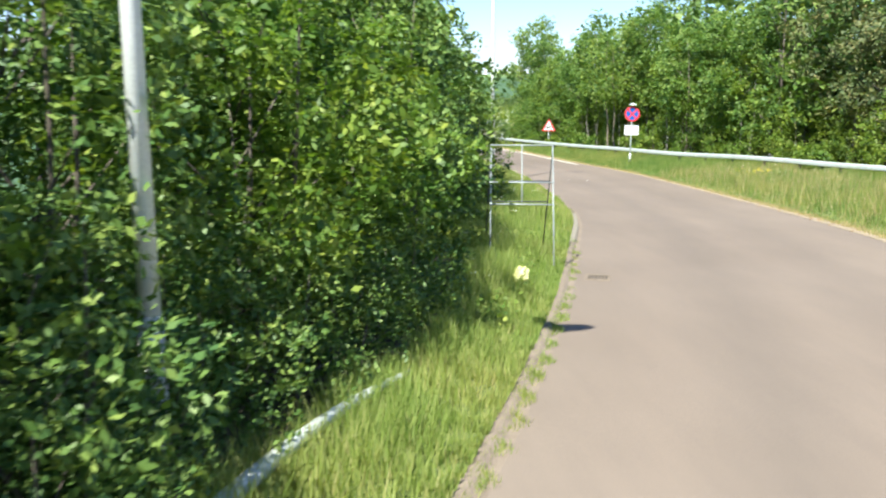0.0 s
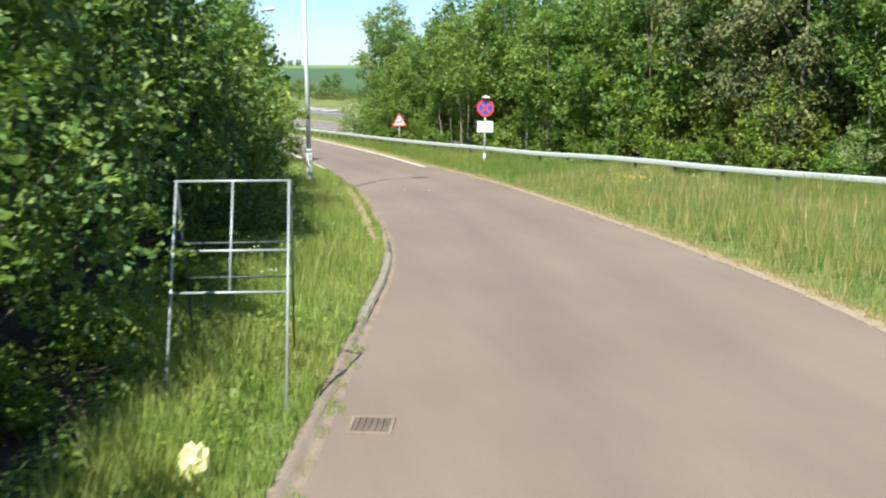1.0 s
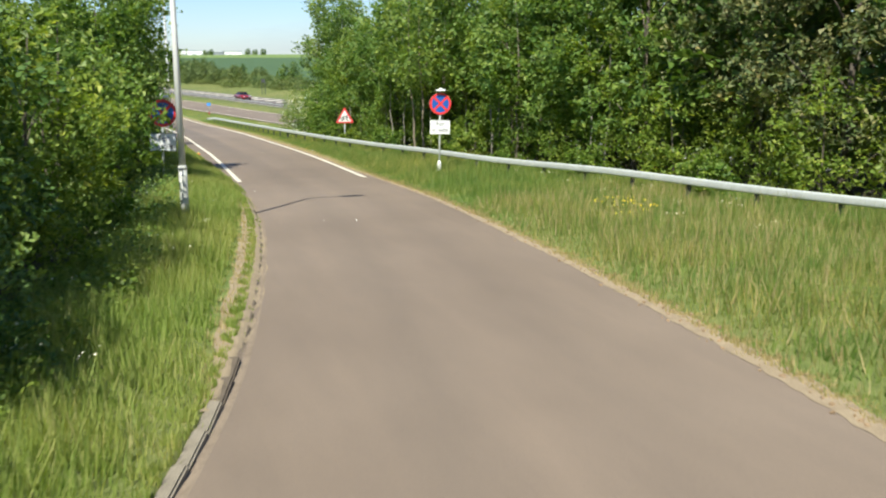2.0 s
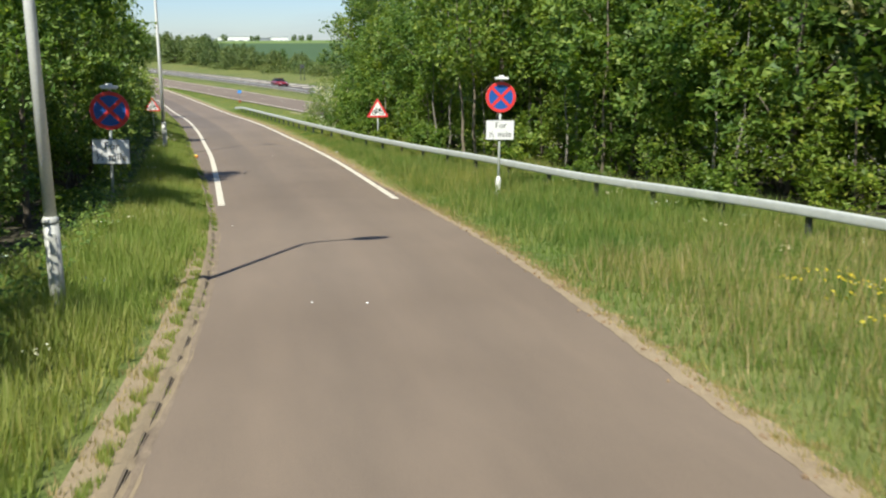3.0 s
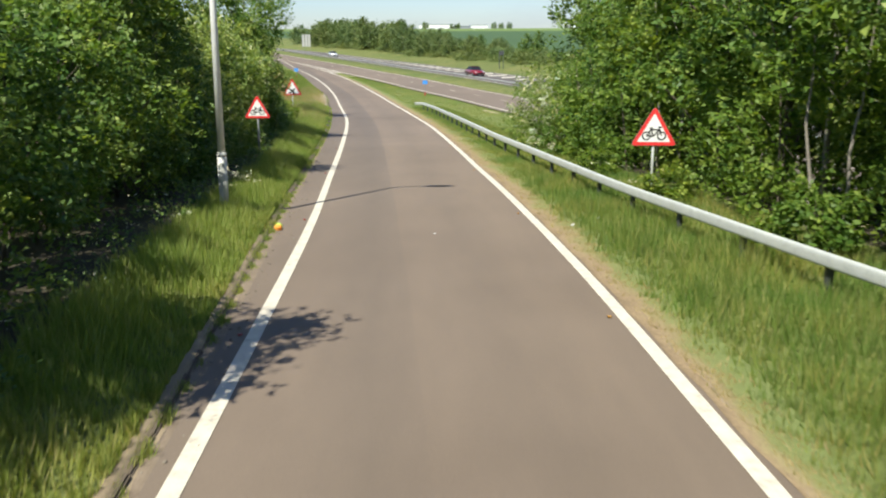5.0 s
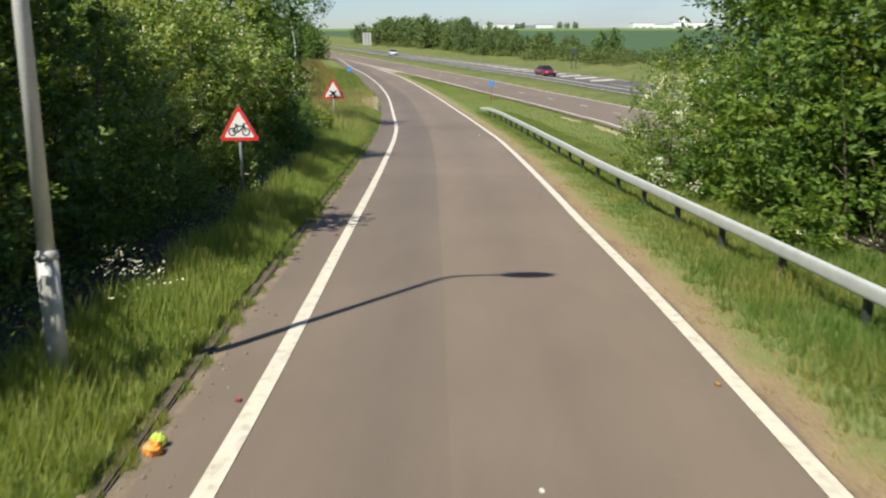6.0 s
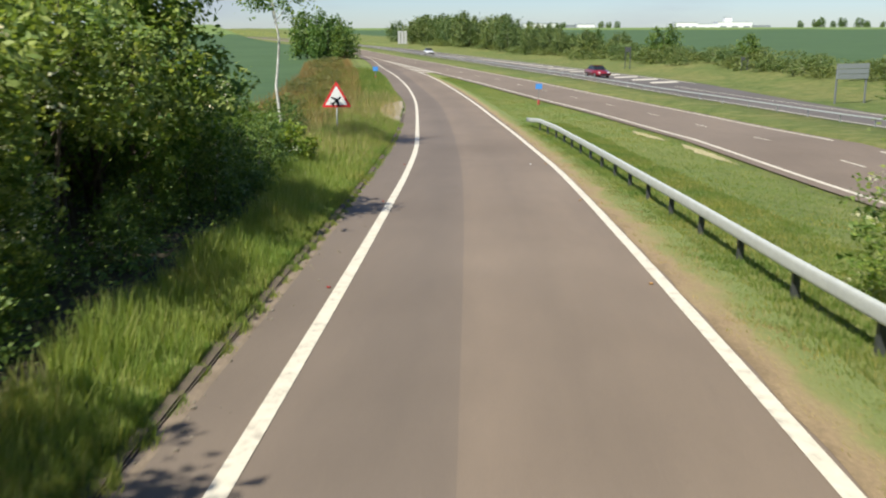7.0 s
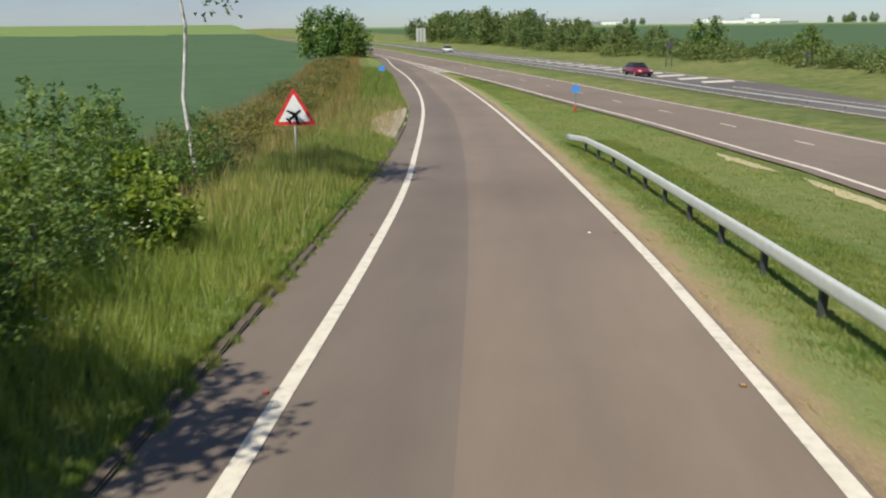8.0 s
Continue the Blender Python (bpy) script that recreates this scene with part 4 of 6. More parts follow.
    KINDS["ash"] = woody("ash", "ash_tree", 8.0, 6.2, 0.4, [(L[0] * 1.1, L[1] * 1.1, L[2], L[3] * 0.85, L[4] * 0.85, L[5] * 0.85) for L in lobes_for(8.0, 6.2, 0.4, 24)], 1350, 20, LEAF, 0.07, BARK, 0.12, 1, 0.22, "ash tree with narrow drooping leaflets at the end of the wood", "tree", far=False, long=2.7, core=1100, core_size=0.18)
    KINDS["stems"] = woody("stems", "ash_tree", 9.0, 5.0, 3.2, lobes_for(9.0, 5.0, 3.2, 12), 620, 14, LEAF, 0.14, BARK_PALE, 0.075, 4, 0.24, "ash tree with several bare brown stems behind the rail", "tree", wobble=0.3)
    KINDS["far_row"] = woody("far_row", "distant_tree", 9.0, 9.0, -0.3, lobes_for(9.0, 9.0, -0.2, 18), 480, 9, LEAF_FAR, 0.32, BARK, 0.2, 1, 0.45, "green tree on the far side of the main road", low=0.02, limbs=False, core=500, core_size=0.55)
    KINDS["far"] = woody("far", "distant_tree", 9.0, 9.0, -0.3, lobes_for(9.0, 9.0, -0.2, 17), 480, 9, LEAF_DARK, 0.34, BARK, 0.2, 1, 0.5, "dark green tree on the far side of the main road", low=0.02, limbs=False, core=500, core_size=0.55)


kinds()
used = set()


def plant(kind, x, y, scale=1.0, turn=None, dz=0.0, label="", group="", wide=1.0):
    turn = rng.uniform(0, 360) if turn is None else turn
    src = KINDS[kind]
    m = pose(x, y, gz(x, y) + dz - 0.05, 0, 0, turn)
    if kind in used:
        ob = copy_thing(src, m)
    else:
        used.add(kind)
        ob = src
        ob.matrix_basis = m
    ob.scale = (scale * wide, scale * wide, scale * rng.uniform(0.92, 1.08))
    tagged(ob, label, group=group)
    return ob


def planting():
    # near side: an unbroken bank of bushes with taller trees behind
    row = ("bush1", "bush0", "bush2")
    y, k = 15.2, 0
    while y < 84:
        d = float(np.interp(y, (10, 16, 18.5, 23.5, 27, 34, 50, 56, 62, 68, 84), (4.4, 4.1, 3.3, 3.8, 4.9, 4.9, 4.9, 4.9, 4.4, 4.0, 4.5)))
        if 52 < y < 63:
            d = 5.7
        elif 40 < y < 63:
            d = 4.5 if y < 47 else 5.3
        # dark-leaved bush3 and hazel2 put shade into the leaf colour here
        kind = "bush3" if y < 16.5 else row[k % 3] if y < 23 else "bush3" if y < 40 else ("hazel0", "hazel1")[k % 2] if y < 54 else ("hazel2", "hazel0")[k % 2]
        plant(kind, float(kerb_x(y)) - d - rng.uniform(0, 0.5), y, rng.uniform(0.88, 1.02) * (0.82 if y < 17 else 0.95 if y < 23 else 1.0 if y < 40 else 0.8), group="bushes along the near verge")
        y += rng.uniform(2.6, 3.3)
        k += 1
    # bays and lit shoulders further down
    for y, d, kind, s in ((82.6, 4.3, "hazel2", 0.72), (84.9, 4.1, "hazel2", 0.75), (87.4, 4.1, "hazel2", 0.75), (90.0, 4.9, "hazel2", 0.62), (90.6, 4.9, "over", 0.85), (94.8, 4.8, "over", 1.0), (97.4, 4.9, "over", 1.0), (97.6, 6.4, "haw", 0.8), (99.6, 4.5, "over", 0.92), (95.4, 3.4, "haw", 0.58),
                          (102.4, 4.3, "over", 0.95), (93.2, 6.0, "hazel2", 0.6), (96.2, 6.0, "hazel2", 0.6), (101.0, 6.2, "hazel2", 0.6), (63.0, 4.7, "shade", 0.92), (66.4, 4.6, "shade", 0.95), (72.6, 4.5, "shade", 0.92), (78.2, 4.5, "shade", 0.9), (103.4, 5.6, "hazel0", 0.64), (106.2, 6.0, "hazel0", 0.56), (109.0, 6.6, "hazel0", 0.5)):
        plant(kind, float(kerb_x(y)) - d, y, s, group="bushes along the near verge")
    y = 16
    while y < 108:
        plant("back" if y < 70 or k % 2 else "thin", float(kerb_x(y)) - 9.4 - rng.uniform(0, 2.5), y, rng.uniform(0.66, 0.8) * (1.3 if y > 70 and not k % 2 else 1), group="trees behind the near bushes")
        y += rng.uniform(4.0, 5.2)
        k += 1
    # the tall tree at 57.4 is added to cast shade on the roundel sign
    for y, d, kind, s in ((65.2, 4.2, "tall", 0.9), (86.8, 5.1, "tall", 0.95), (83.2, 5.9, "tall", 0.92), (81.0, 6.8, "tall", 0.95), (57.4, 4.8, "tall", 0.85), (104.2, 4.5, "shade", 0.95), (103.8, 4.0, "tall", 0.76), (100.8, 7.0, "hazel0", 0.9), (102.8, 7.9, "tall", 0.82), (105.2, 7.2, "hazel0", 0.66), (111.1, 8.6, "hazel0", 0.5), (18.6, 7.4, "tree2", 0.72), (22.4, 6.8, "tree1", 0.85), (30.0, 7.0, "tree2", 0.9), (34.2, 3.5, "hazel2", 0.52), (36, 7.4, "tree2", 0.9), (26, 7.6, "tree2", 0.85)):
        plant(kind, float(kerb_x(y)) - d, y, s, group="trees behind the near bushes")
    for y, d, s in ((106.2, 4.4, 0.62), (109.2, 4.4, 0.56), (112.2, 4.6, 0.52), (115.7, 5.0, 0.5), (119.2, 5.6, 0.5), (122.8, 6.6, 0.48), (127, 8.0, 0.46), (131, 9.6, 0.42), (111.7, 7.6, 0.6), (116.8, 8.4, 0.56), (122, 10.2, 0.52), (128, 12, 0.48)):
        plant("dusk", float(kerb_x(y)) - d, y, s, group="low bushes by the field")
    for n in range(13):
        y = 86.5 + n * 1.6
        plant("dusk", float(kerb_x(y)) - 2.9 - 0.4 * math.sin(n * 2.1), y, 0.27 + 0.05 * math.sin(n * 1.3), group="low bushes by the near verge")
    for y, d, s in ((105.6, 2.5, 0.26), (107.2, 2.6, 0.34), (109.0, 2.7, 0.30), (110.6, 2.8, 0.36), (112.4, 3.0, 0.34), (114.4, 3.3, 0.3)):
        plant("dusk", float(kerb_x(y)) - d, y, s, group="low bushes by the field")
    for y, d, s in ((105, 3.3, 0.45), (107, 3.6, 0.5), (109.2, 3.7, 0.46)):
        plant("may", float(kerb_x(y)) - d, y, s, group="low bushes by the field")
    for n in range(26):
        y = rng.uniform(108, 128)
        d = rng.uniform(2.7, 6.5) + max(0, y - 118) * 0.25
        plant(("dusk", "dusk", "low")[n % 3], float(kerb_x(y)) - d, y, rng.uniform(0.22, 0.40) * (2.2 if n % 3 == 2 else 1), group="low bushes by the field")
    for n in range(14):
        y = rng.uniform(124, 140)
        plant("rust", float(kerb_x(y)) - rng.uniform(4.0, 9.0), y, rng.uniform(0.3, 0.5), group="scrub on the rough bank", wide=1.35)
    for px, py, s in ((-1.75, 12.2, 0.40), (-1.25, 12.9, 0.26), (-2.3, 13.0, 0.6), (-1.9, 14.6, 0.5), (-1.5, 13.5, 0.36)):
        plant("fine", px, py, s * 2.2, group="low bushes round the lamp")
    for y, d, s in ((14.6, 2.7, 0.8), (15.8, 2.6, 0.85), (16.9, 2.3, 0.7), (16.4, 3.4, 1.0), (17.9, 2.5, 0.8), (19.0, 2.3, 0.75), (20.2, 2.6, 0.85), (18.2, 3.3, 1.0)):
        plant("fine", float(kerb_x(y)) - d, y, s, label="low shaded shrub under the bushes", group="low shrubs under the bushes")
    # added bushes left of the start, mostly out of view, for shade and fill
    for px, py in ((-4.3, 11.4), (-4.6, 8.6)):
        plant("bush0", px, py, 1.05, group="bushes along the near verge")
    # unseen trees added to keep sun off the lower bushes
    for px, py, s in ((-6.8, 13.4, 0.8), (-7.6, 6.0, 0.8)):
        plant("tree2", px, py, s, group="trees behind the near bushes")
    for y, d in ((22.6, 2.5), (25.5, 2.6), (27.5, 2.2), (30.5, 2.7), (34, 2.9), (46.5, 3.0), (59, 3.2)):
        plant("low", float(kerb_x(y)) - d - 0.5, y, rng.uniform(0.35, 0.55), group="low shrubs in the near verge")
    # far side: the wood behind the rail
    y = 20
    while y < 99:
        kind = ("tree0", "tree3", "tree1", "thin", "tree2", "tree3")[k % 6]
        if 44 < y < 53:
            kind = "pine"
        plant(kind, float(rail_x(y)) + rng.uniform(4.6, 6.4), y, rng.uniform(0.85, 1.0), group="trees at the edge of the wood")
        y += rng.uniform(3.4, 4.6)
        k += 1
    for y, dx in ((62, 4.0), (70, 3.8), (79, 4.0)):
        plant("thin", float(rail_x(y)) + dx, y, rng.uniform(0.8, 1.0), group="slender birches before the wood")
    for y, dx in ((57.5, 3.2), (64.5, 2.9), (71.5, 2.9), (77, 3.0), (86, 3.2)):
        plant("sapling", float(rail_x(y)) + dx, y, rng.uniform(0.8, 1.15), group="saplings before the wood")
    y = 18
    while y < 96:
        for dx in (8.5, 12.5, 17.0, 22.0):
            if mway_off(float(rail_x(y)) + dx, y) > -4.0:
                continue
            plant("back", float(rail_x(y)) + dx + rng.uniform(-1, 1), y + rng.uniform(-1, 1), rng.uniform(0.9, 1.1), group="trees inside the wood")
        y += rng.uniform(4.6, 5.8)
    for y in np.arange(58, 101, 2.6):
        px, py = mway_at(y, -5.5)
        plant("under", px, py, rng.uniform(0.7, 0.95), group="undergrowth at the far side of the wood")
    for n, y in enumerate(np.arange(38.5, 99, 3.3)):
        if n % 2:
            plant("low", float(rail_x(y)) + rng.uniform(1.2, 2.4), y, rng.uniform(0.4, 0.85), group="undergrowth behind the rail")
        plant("under", float(rail_x(y)) + rng.uniform(3.2, 4.6), y + 1.2, rng.uniform(0.42, 0.78), group="undergrowth behind the rail")
    for y, dx, s in ((95, 3.6, 0.9), (97.2, 3.0, 0.85), (98.0, 2.2, 0.8), (100.0, 4.4, 0.8)):
        plant("may_full" if y > 96 else "may", float(rail_x(y)) + dx, y, s, group="hawthorns at the end of the wood")
    for y, dx, s in ((70.2, 1.7, 0.95), (63.0, 3.2, 0.9), (86.5, 4.6, 0.8)):
        plant("stems", float(rail_x(y)) + dx, y, s, group="ash trees behind the rail")
    plant("thin", float(rail_x(101)) + 6.0, 101, 1.2, group="trees at the edge of the wood")
    plant("ash", float(rail_x(92)) + 4.9, 92, 0.98, group="trees at the edge of the wood")
    plant("ash", float(rail_x(95)) + 6.3, 95, 1.0, group="trees at the edge of the wood")
    # rough bank and field edge further on
    plant("birch", 0.41, 124.4, 0.9, 0)
    for n in range(19):
        y = 138 + n * 5.5
        plant("rust", float(kerb_x(y)) - 5.6 - rng.uniform(0, 3.6), y, rng.uniform(0.34, 0.66), group="scrub on the rough bank", wide=1.35)
    for px, py, s in ((-27.4, 268, 0.98), (-23.6, 265, 0.62), (-33.4, 276, 0.92), (-31, 292, 0.85), (-36, 305, 0.8), (-44, 318, 0.6)):
        plant("far", px, py, s, label="dark green tree beside the slip road", group="trees by the merge")
    # hedge, scrub and trees across the main road
    for n in range(130):
        px, py = mway_at(96 + n * 2.4, 42 + rng.uniform(-4, 4))
        plant("hedge", px, py, rng.uniform(0.4, 0.8) * float(np.interp(py, (120, 200, 300), (0.6, 0.72, 1.3))), group="hedge across the main road", wide=1.4)
        for off in (37,):
            px, py = mway_at(98 + n * 2.4, off + rng.uniform(-4, 4))
            plant("scrub", px, py, rng.uniform(0.4, 0.9), group="scrub on the far bank", wide=1.3)
    for n in range(40):
        px, py = mway_at(250 + n * 5.0, 40 + rng.uniform(-7, 9))
        plant("far_row", px, py, rng.uniform(0.75, 1.1) * float(np.interp(py, (240, 300, 350), (0.38, 0.6, 1.0))), group="trees across the main road")
    # low trees along the skyline
    for n in range(26):
        plant("far", 395 + n * 13 + rng.uniform(-5, 5), 1430 - n * 5, rng.uniform(0.8, 1.5), group="trees on the skyline")
    for x in (-60, -42, -30, 20, 58, 66, 118, 128, 140, 470, 505):
        plant("far", x, 1400, rng.uniform(0.8, 1.4), group="trees on the skyline")
    for y, s in ((232, 0.6), (262, 0.45), (205, 0.4)):
        px, py = mway_at(y, 42)
        plant("far", px, py, s, group="trees across the main road")


planting()


def grass(name, count, y0, y1, left, right, tall, label, seed, material=BLADES, thin=1.0):
    r = np.random.default_rng(seed)
    y = r.uniform(y0, y1, count)
    u = r.uniform(0, 1, count)
    l, rr = left(y), right(y)
    x = l + (rr - l) * u
    x = x + 0.10 * np.sin(y * 7.1 + x * 5)
    lump = 0.5 + 0.5 * np.sin(x * 1.9 + 0.6 * np.sin(y * 1.1)) * np.sin(y * 1.37 + 0.8 * np.sin(x * 0.9))
    edge = np.minimum(np.abs(x - kerb_x(y)), np.abs(x - right_edge(y)))
    h = np.interp(y, *tall) * (0.35 + 0.65 * step(0.1, 1.3, edge)) * (0.55 + 0.6 * lump) * r.uniform(0.6, 1.3, count)
    z = ground_z(x, y)
    ang = r.uniform(0, 2 * math.pi, count)
    w = r.uniform(0.006, 0.015, count) * thin
    lean = r.uniform(0.1, 0.55, count) * h
    la = r.uniform(0, 2 * math.pi, count)
    v = np.empty((count, 3, 3))
    v[:, 0] = np.stack((x - np.cos(ang) * w, y - np.sin(ang) * w, z - 0.02), -1)
    v[:, 1] = np.stack((x + np.cos(ang) * w, y + np.sin(ang) * w, z - 0.02), -1)
    v[:, 2] = np.stack((x + np.cos(la) * lean, y + np.sin(la) * lean, z + h), -1)
    me = mesh_from(name, v.reshape(-1, 3), np.arange(count * 3).reshape(count, 3), material)
    return tagged(new(name, me), label, "grass", kind="stuff")


grass("verge_grass", 150000, 12, 142, lambda y: kerb_x(y) - np.interp(y, (12, 16.5, 18, 22, 24, 27, 48, 58, 70, 82, 87, 106, 112), (2.2, 1.9, 1.45, 1.7, 2.2, 3.6, 3.3, 2.4, 2.0, 1.75, 1.5, 1.6, 3.4)), lambda y: kerb_x(y) - np.interp(y, (32, 38, 48, 56, 62), (0.17, 0.7, 0.65, 0.2, 0.0)), ((10, 140), (0.5, 0.5)), "long green grass on the verge behind the kerb", 1, BLADES_FRESH)
grass("verge_grass", 190000, 24, 142, lambda y: right_edge(y) + np.interp(y, (62, 70, 90, 140), (0.12, 0.42, 0.5, 0.5)) + np.interp(y, (62, 70), (0, 0.16)) * np.sin(y * 1.9) * np.sin(y * 0.53), lambda y: np.minimum(rail_x(y) + 2.5, right_edge(y) + 11), ((24, 62, 84, 93, 104), (0.42, 0.46, 0.33, 0.15, 0.10)), "long seeding grass on the verge under the rail", 2)
grass("verge_grass", 60000, 100, 200, lambda y: right_edge(y) + 0.5, lambda y: mway_x(y) - 0.9, ((90, 210), (0.07, 0.07)), "short mown grass between the slip road and main road", 3, thin=1.5)
grass("rough_grass", 45000, 124, 215, lambda y: kerb_x(y) - 9, lambda y: kerb_x(y) - np.interp(y, (138, 142, 150, 159, 163), (0.2, 1.1, 2.0, 1.1, 0.2)), ((124, 215), (0.5, 0.5)), "rough yellowing grass on the bank", 4, thin=1.8)
grass("dry_grass", 20000, 24, 150, lambda y: right_edge(y) - 0.02, lambda y: right_edge(y) + np.interp(y, (24, 60, 80, 110, 150), (0.3, 0.4, 0.55, 0.8, 0.7)), ((24, 60, 90, 150), (0.30, 0.24, 0.13, 0.10)), "dry straw-coloured grass fringe along the road", 12, DRY)
grass("dry_grass", 10000, 22, 50, lambda y: right_edge(y) + 0.3, lambda y: np.minimum(rail_x(y) + 0.5, right_edge(y) + 11), ((24, 62, 92), (0.62, 0.6, 0.4)), "pale seed heads over the long grass under the rail", 22, DRY, 0.8)
grass("dry_grass", 12000, 70, 128, lambda y: right_edge(y) + 0.05, lambda y: right_edge(y) + 0.3 + 0.25 * np.sin(y * 1.7) * np.sin(y * 0.41) + np.interp(y, (70, 90, 128), (0.05, 0.3, 0.3)), ((70, 128), (0.10, 0.08)), "short dry turf worn along the asphalt", 43, DRY, 1.3)
grass("dry_grass", 15000, 22, 70, lambda y: right_edge(y) - 0.14, lambda y: right_edge(y) + 0.28, ((22, 70), (0.20, 0.16)), "dry broken grass along the sandy edge", 47, DRY)
grass("dry_grass", 3500, 34, 60, lambda y: kerb_x(y) - 0.55, lambda y: kerb_x(y) - 0.1, ((24, 150), (0.22, 0.22)), "dry straw-coloured grass fringe behind the kerb", 13, DRY)


grass("verge_grass", 15000, 20, 44, lambda y: rail_x(y) - 1.5, lambda y: rail_x(y) + 0.2, ((20, 34, 44), (0.78, 0.74, 0.5)), "long grass reaching up to the rail", 44)
grass("verge_grass", 9000, 11, 26, lambda y: kerb_x(y) - 0.22, lambda y: kerb_x(y) + 0.06 + 0.05 * np.sin(y * 3.3), ((10, 30), (0.40, 0.40)), "grass leaning over the low kerb", 24, BLADES_FRESH)
grass("verge_grass", 36000, 12, 142, lambda y: kerb_x(y) - 0.26, lambda y: kerb_x(y) - np.interp(y, (12, 22, 25, 33, 36, 60, 75), (-0.10, -0.08, 0.06, 0.12, 0.14, 0.04, -0.05)), ((10, 140), (0.42, 0.42)), "grass hanging over the kerb", 21, BLADES_FRESH)
grass("verge_grass", 34000, 56, 128, lambda y: kerb_x(y) - 0.24, lambda y: kerb_x(y) - 0.02, ((10, 140), (0.5, 0.5)), "grass growing over the kerb top", 23)


def herbs(name, count, y0, y1, d0, d1, material, size, height, label, seed, clump=14, side=-1):
    """Broad-leaved weeds or flower heads scattered over a verge."""
    r = np.random.default_rng(seed)
    n = count // clump
    y = r.uniform(y0, y1, n)
    x = (kerb_x(y) - r.uniform(d0, d1, n)) if side < 0 else (right_edge(y) + r.uniform(d0, d1, n))
    y, x = np.repeat(y, clump) + r.normal(0, 0.14, n * clump), np.repeat(x, clump) + r.normal(0, 0.14, n * clump)
    h = np.repeat(r.uniform(0.55, 1.0, n), clump) * height * (r.uniform(0.25, 1.0, n * clump) if clump > 9 else r.uniform(0.92, 1.0, n * clump))
    at = np.stack((x, y, ground_z(x, y) + h), -1)
    return tagged(new(name, leaf_mesh(name, at, np.tile((0.0, -0.2, 1.0), (len(at), 1)), size, material, 1.6)), label, "weeds", kind="stuff")


herbs("nettles", 7000, 24, 42, 2.0, 3.3, LEAF_FRESH, 0.06, 0.55, "bright green nettles and docks in the near verge", 5)
herbs("nettles", 5000, 42, 66, 2.2, 3.6, LEAF, 0.065, 0.6, "green nettles along the foot of the bushes", 6)
grass("rough_grass", 9500, 132, 250, lambda y: kerb_x(y) - 11, lambda y: kerb_x(y) - 3.6, ((124, 250), (0.95, 0.95)), "rusty brown dock stems and tall grass on the bank", 29, RUST_STEMS, 2.2)
grass("dry_grass", 9000, 116, 165, lambda y: kerb_x(y) - 5.5, lambda y: kerb_x(y) - 0.3, ((110, 165), (0.75, 0.75)), "pale seed heads over the rough verge", 26, DRY)
herbs("nettles", 6000, 66, 110, 1.6, 3.2, LEAF_DARK, 0.055, 0.5, "shaded nettles at the foot of the bushes", 27)
herbs("nettles", 5200, 18.5, 27, 0.8, 2.3, LEAF_FRESH, 0.05, 0.34, "bright green nettles round the foot of the sign stand", 25)
herbs("cow_parsley", 640, 20, 110, 1.2, 3.2, BLOSSOM, 0.024, 0.75, "scattered white cow parsley heads over the grass", 7, 8)
herbs("cow_parsley", 170, 82.0, 83.8, 0.9, 1.8, BLOSSOM, 0.024, 0.85, "clump of white cow parsley by the lamp", 14, 8)
herbs("cow_parsley", 120, 112, 117, 2.4, 3.6, BLOSSOM, 0.04, 0.8, "white cow parsley heads below the hawthorns", 8, 8)
herbs("cow_parsley", 500, 40, 100, 2.5, 6.5, BLOSSOM, 0.026, 0.6, "scattered white cow parsley heads under the rail", 9, 8, 1)
herbs("buttercups", 110, 43, 46.2, 2.6, 3.8, BUTTERCUP, 0.035, 0.55, "patch of yellow flowers in the verge", 10, 8, 1)


def clods():
    """Crumbs of turf and soil broken off along the edge of the asphalt."""
    r = np.random.default_rng(31)
    n = 420
    y = r.uniform(17, 64, n)
    x = right_edge(y) + r.normal(0.02, 0.10, n)
    bm = bmesh.new()
    for a, b in zip(x.tolist(), y.tolist()):
        s = float(r.uniform(0.010, 0.042))
        m = pose(a, b, max(float(slip_z(b)), gz(a, b)) + s * 0.25, r.uniform(0, 90), r.uniform(0, 90), r.uniform(0, 360))
        bmesh.ops.create_icosphere(bm, subdivisions=1, radius=s, matrix=m @ Matrix.Diagonal((1.3, 0.9, 0.6, 1)))
    tagged(part("soil_crumbs", bm, SOIL_RED), "crumbs of brown soil and turf along the asphalt", "soil", kind="stuff")


clods()


def pebbles():
    """Small stones swept to the kerb."""
    r = np.random.default_rng(37)
    bm = bmesh.new()
    for y in r.uniform(66, 106, 240).tolist():
        x = float(kerb_x(y)) + abs(float(r.normal(0.05, 0.24)))
        s = float(r.uniform(0.008, 0.026))
        bmesh.ops.create_icosphere(bm, subdivisions=1, radius=s, matrix=pose(x, y, float(slip_z(y)) + s * 0.4, r.uniform(0, 90), 0, r.uniform(0, 360)) @ Matrix.Diagonal((1.3, 1.0, 0.6, 1)))
    tagged(part("loose_stones", bm, KERB), "small loose stones along the kerb", "gravel", kind="stuff")


pebbles()

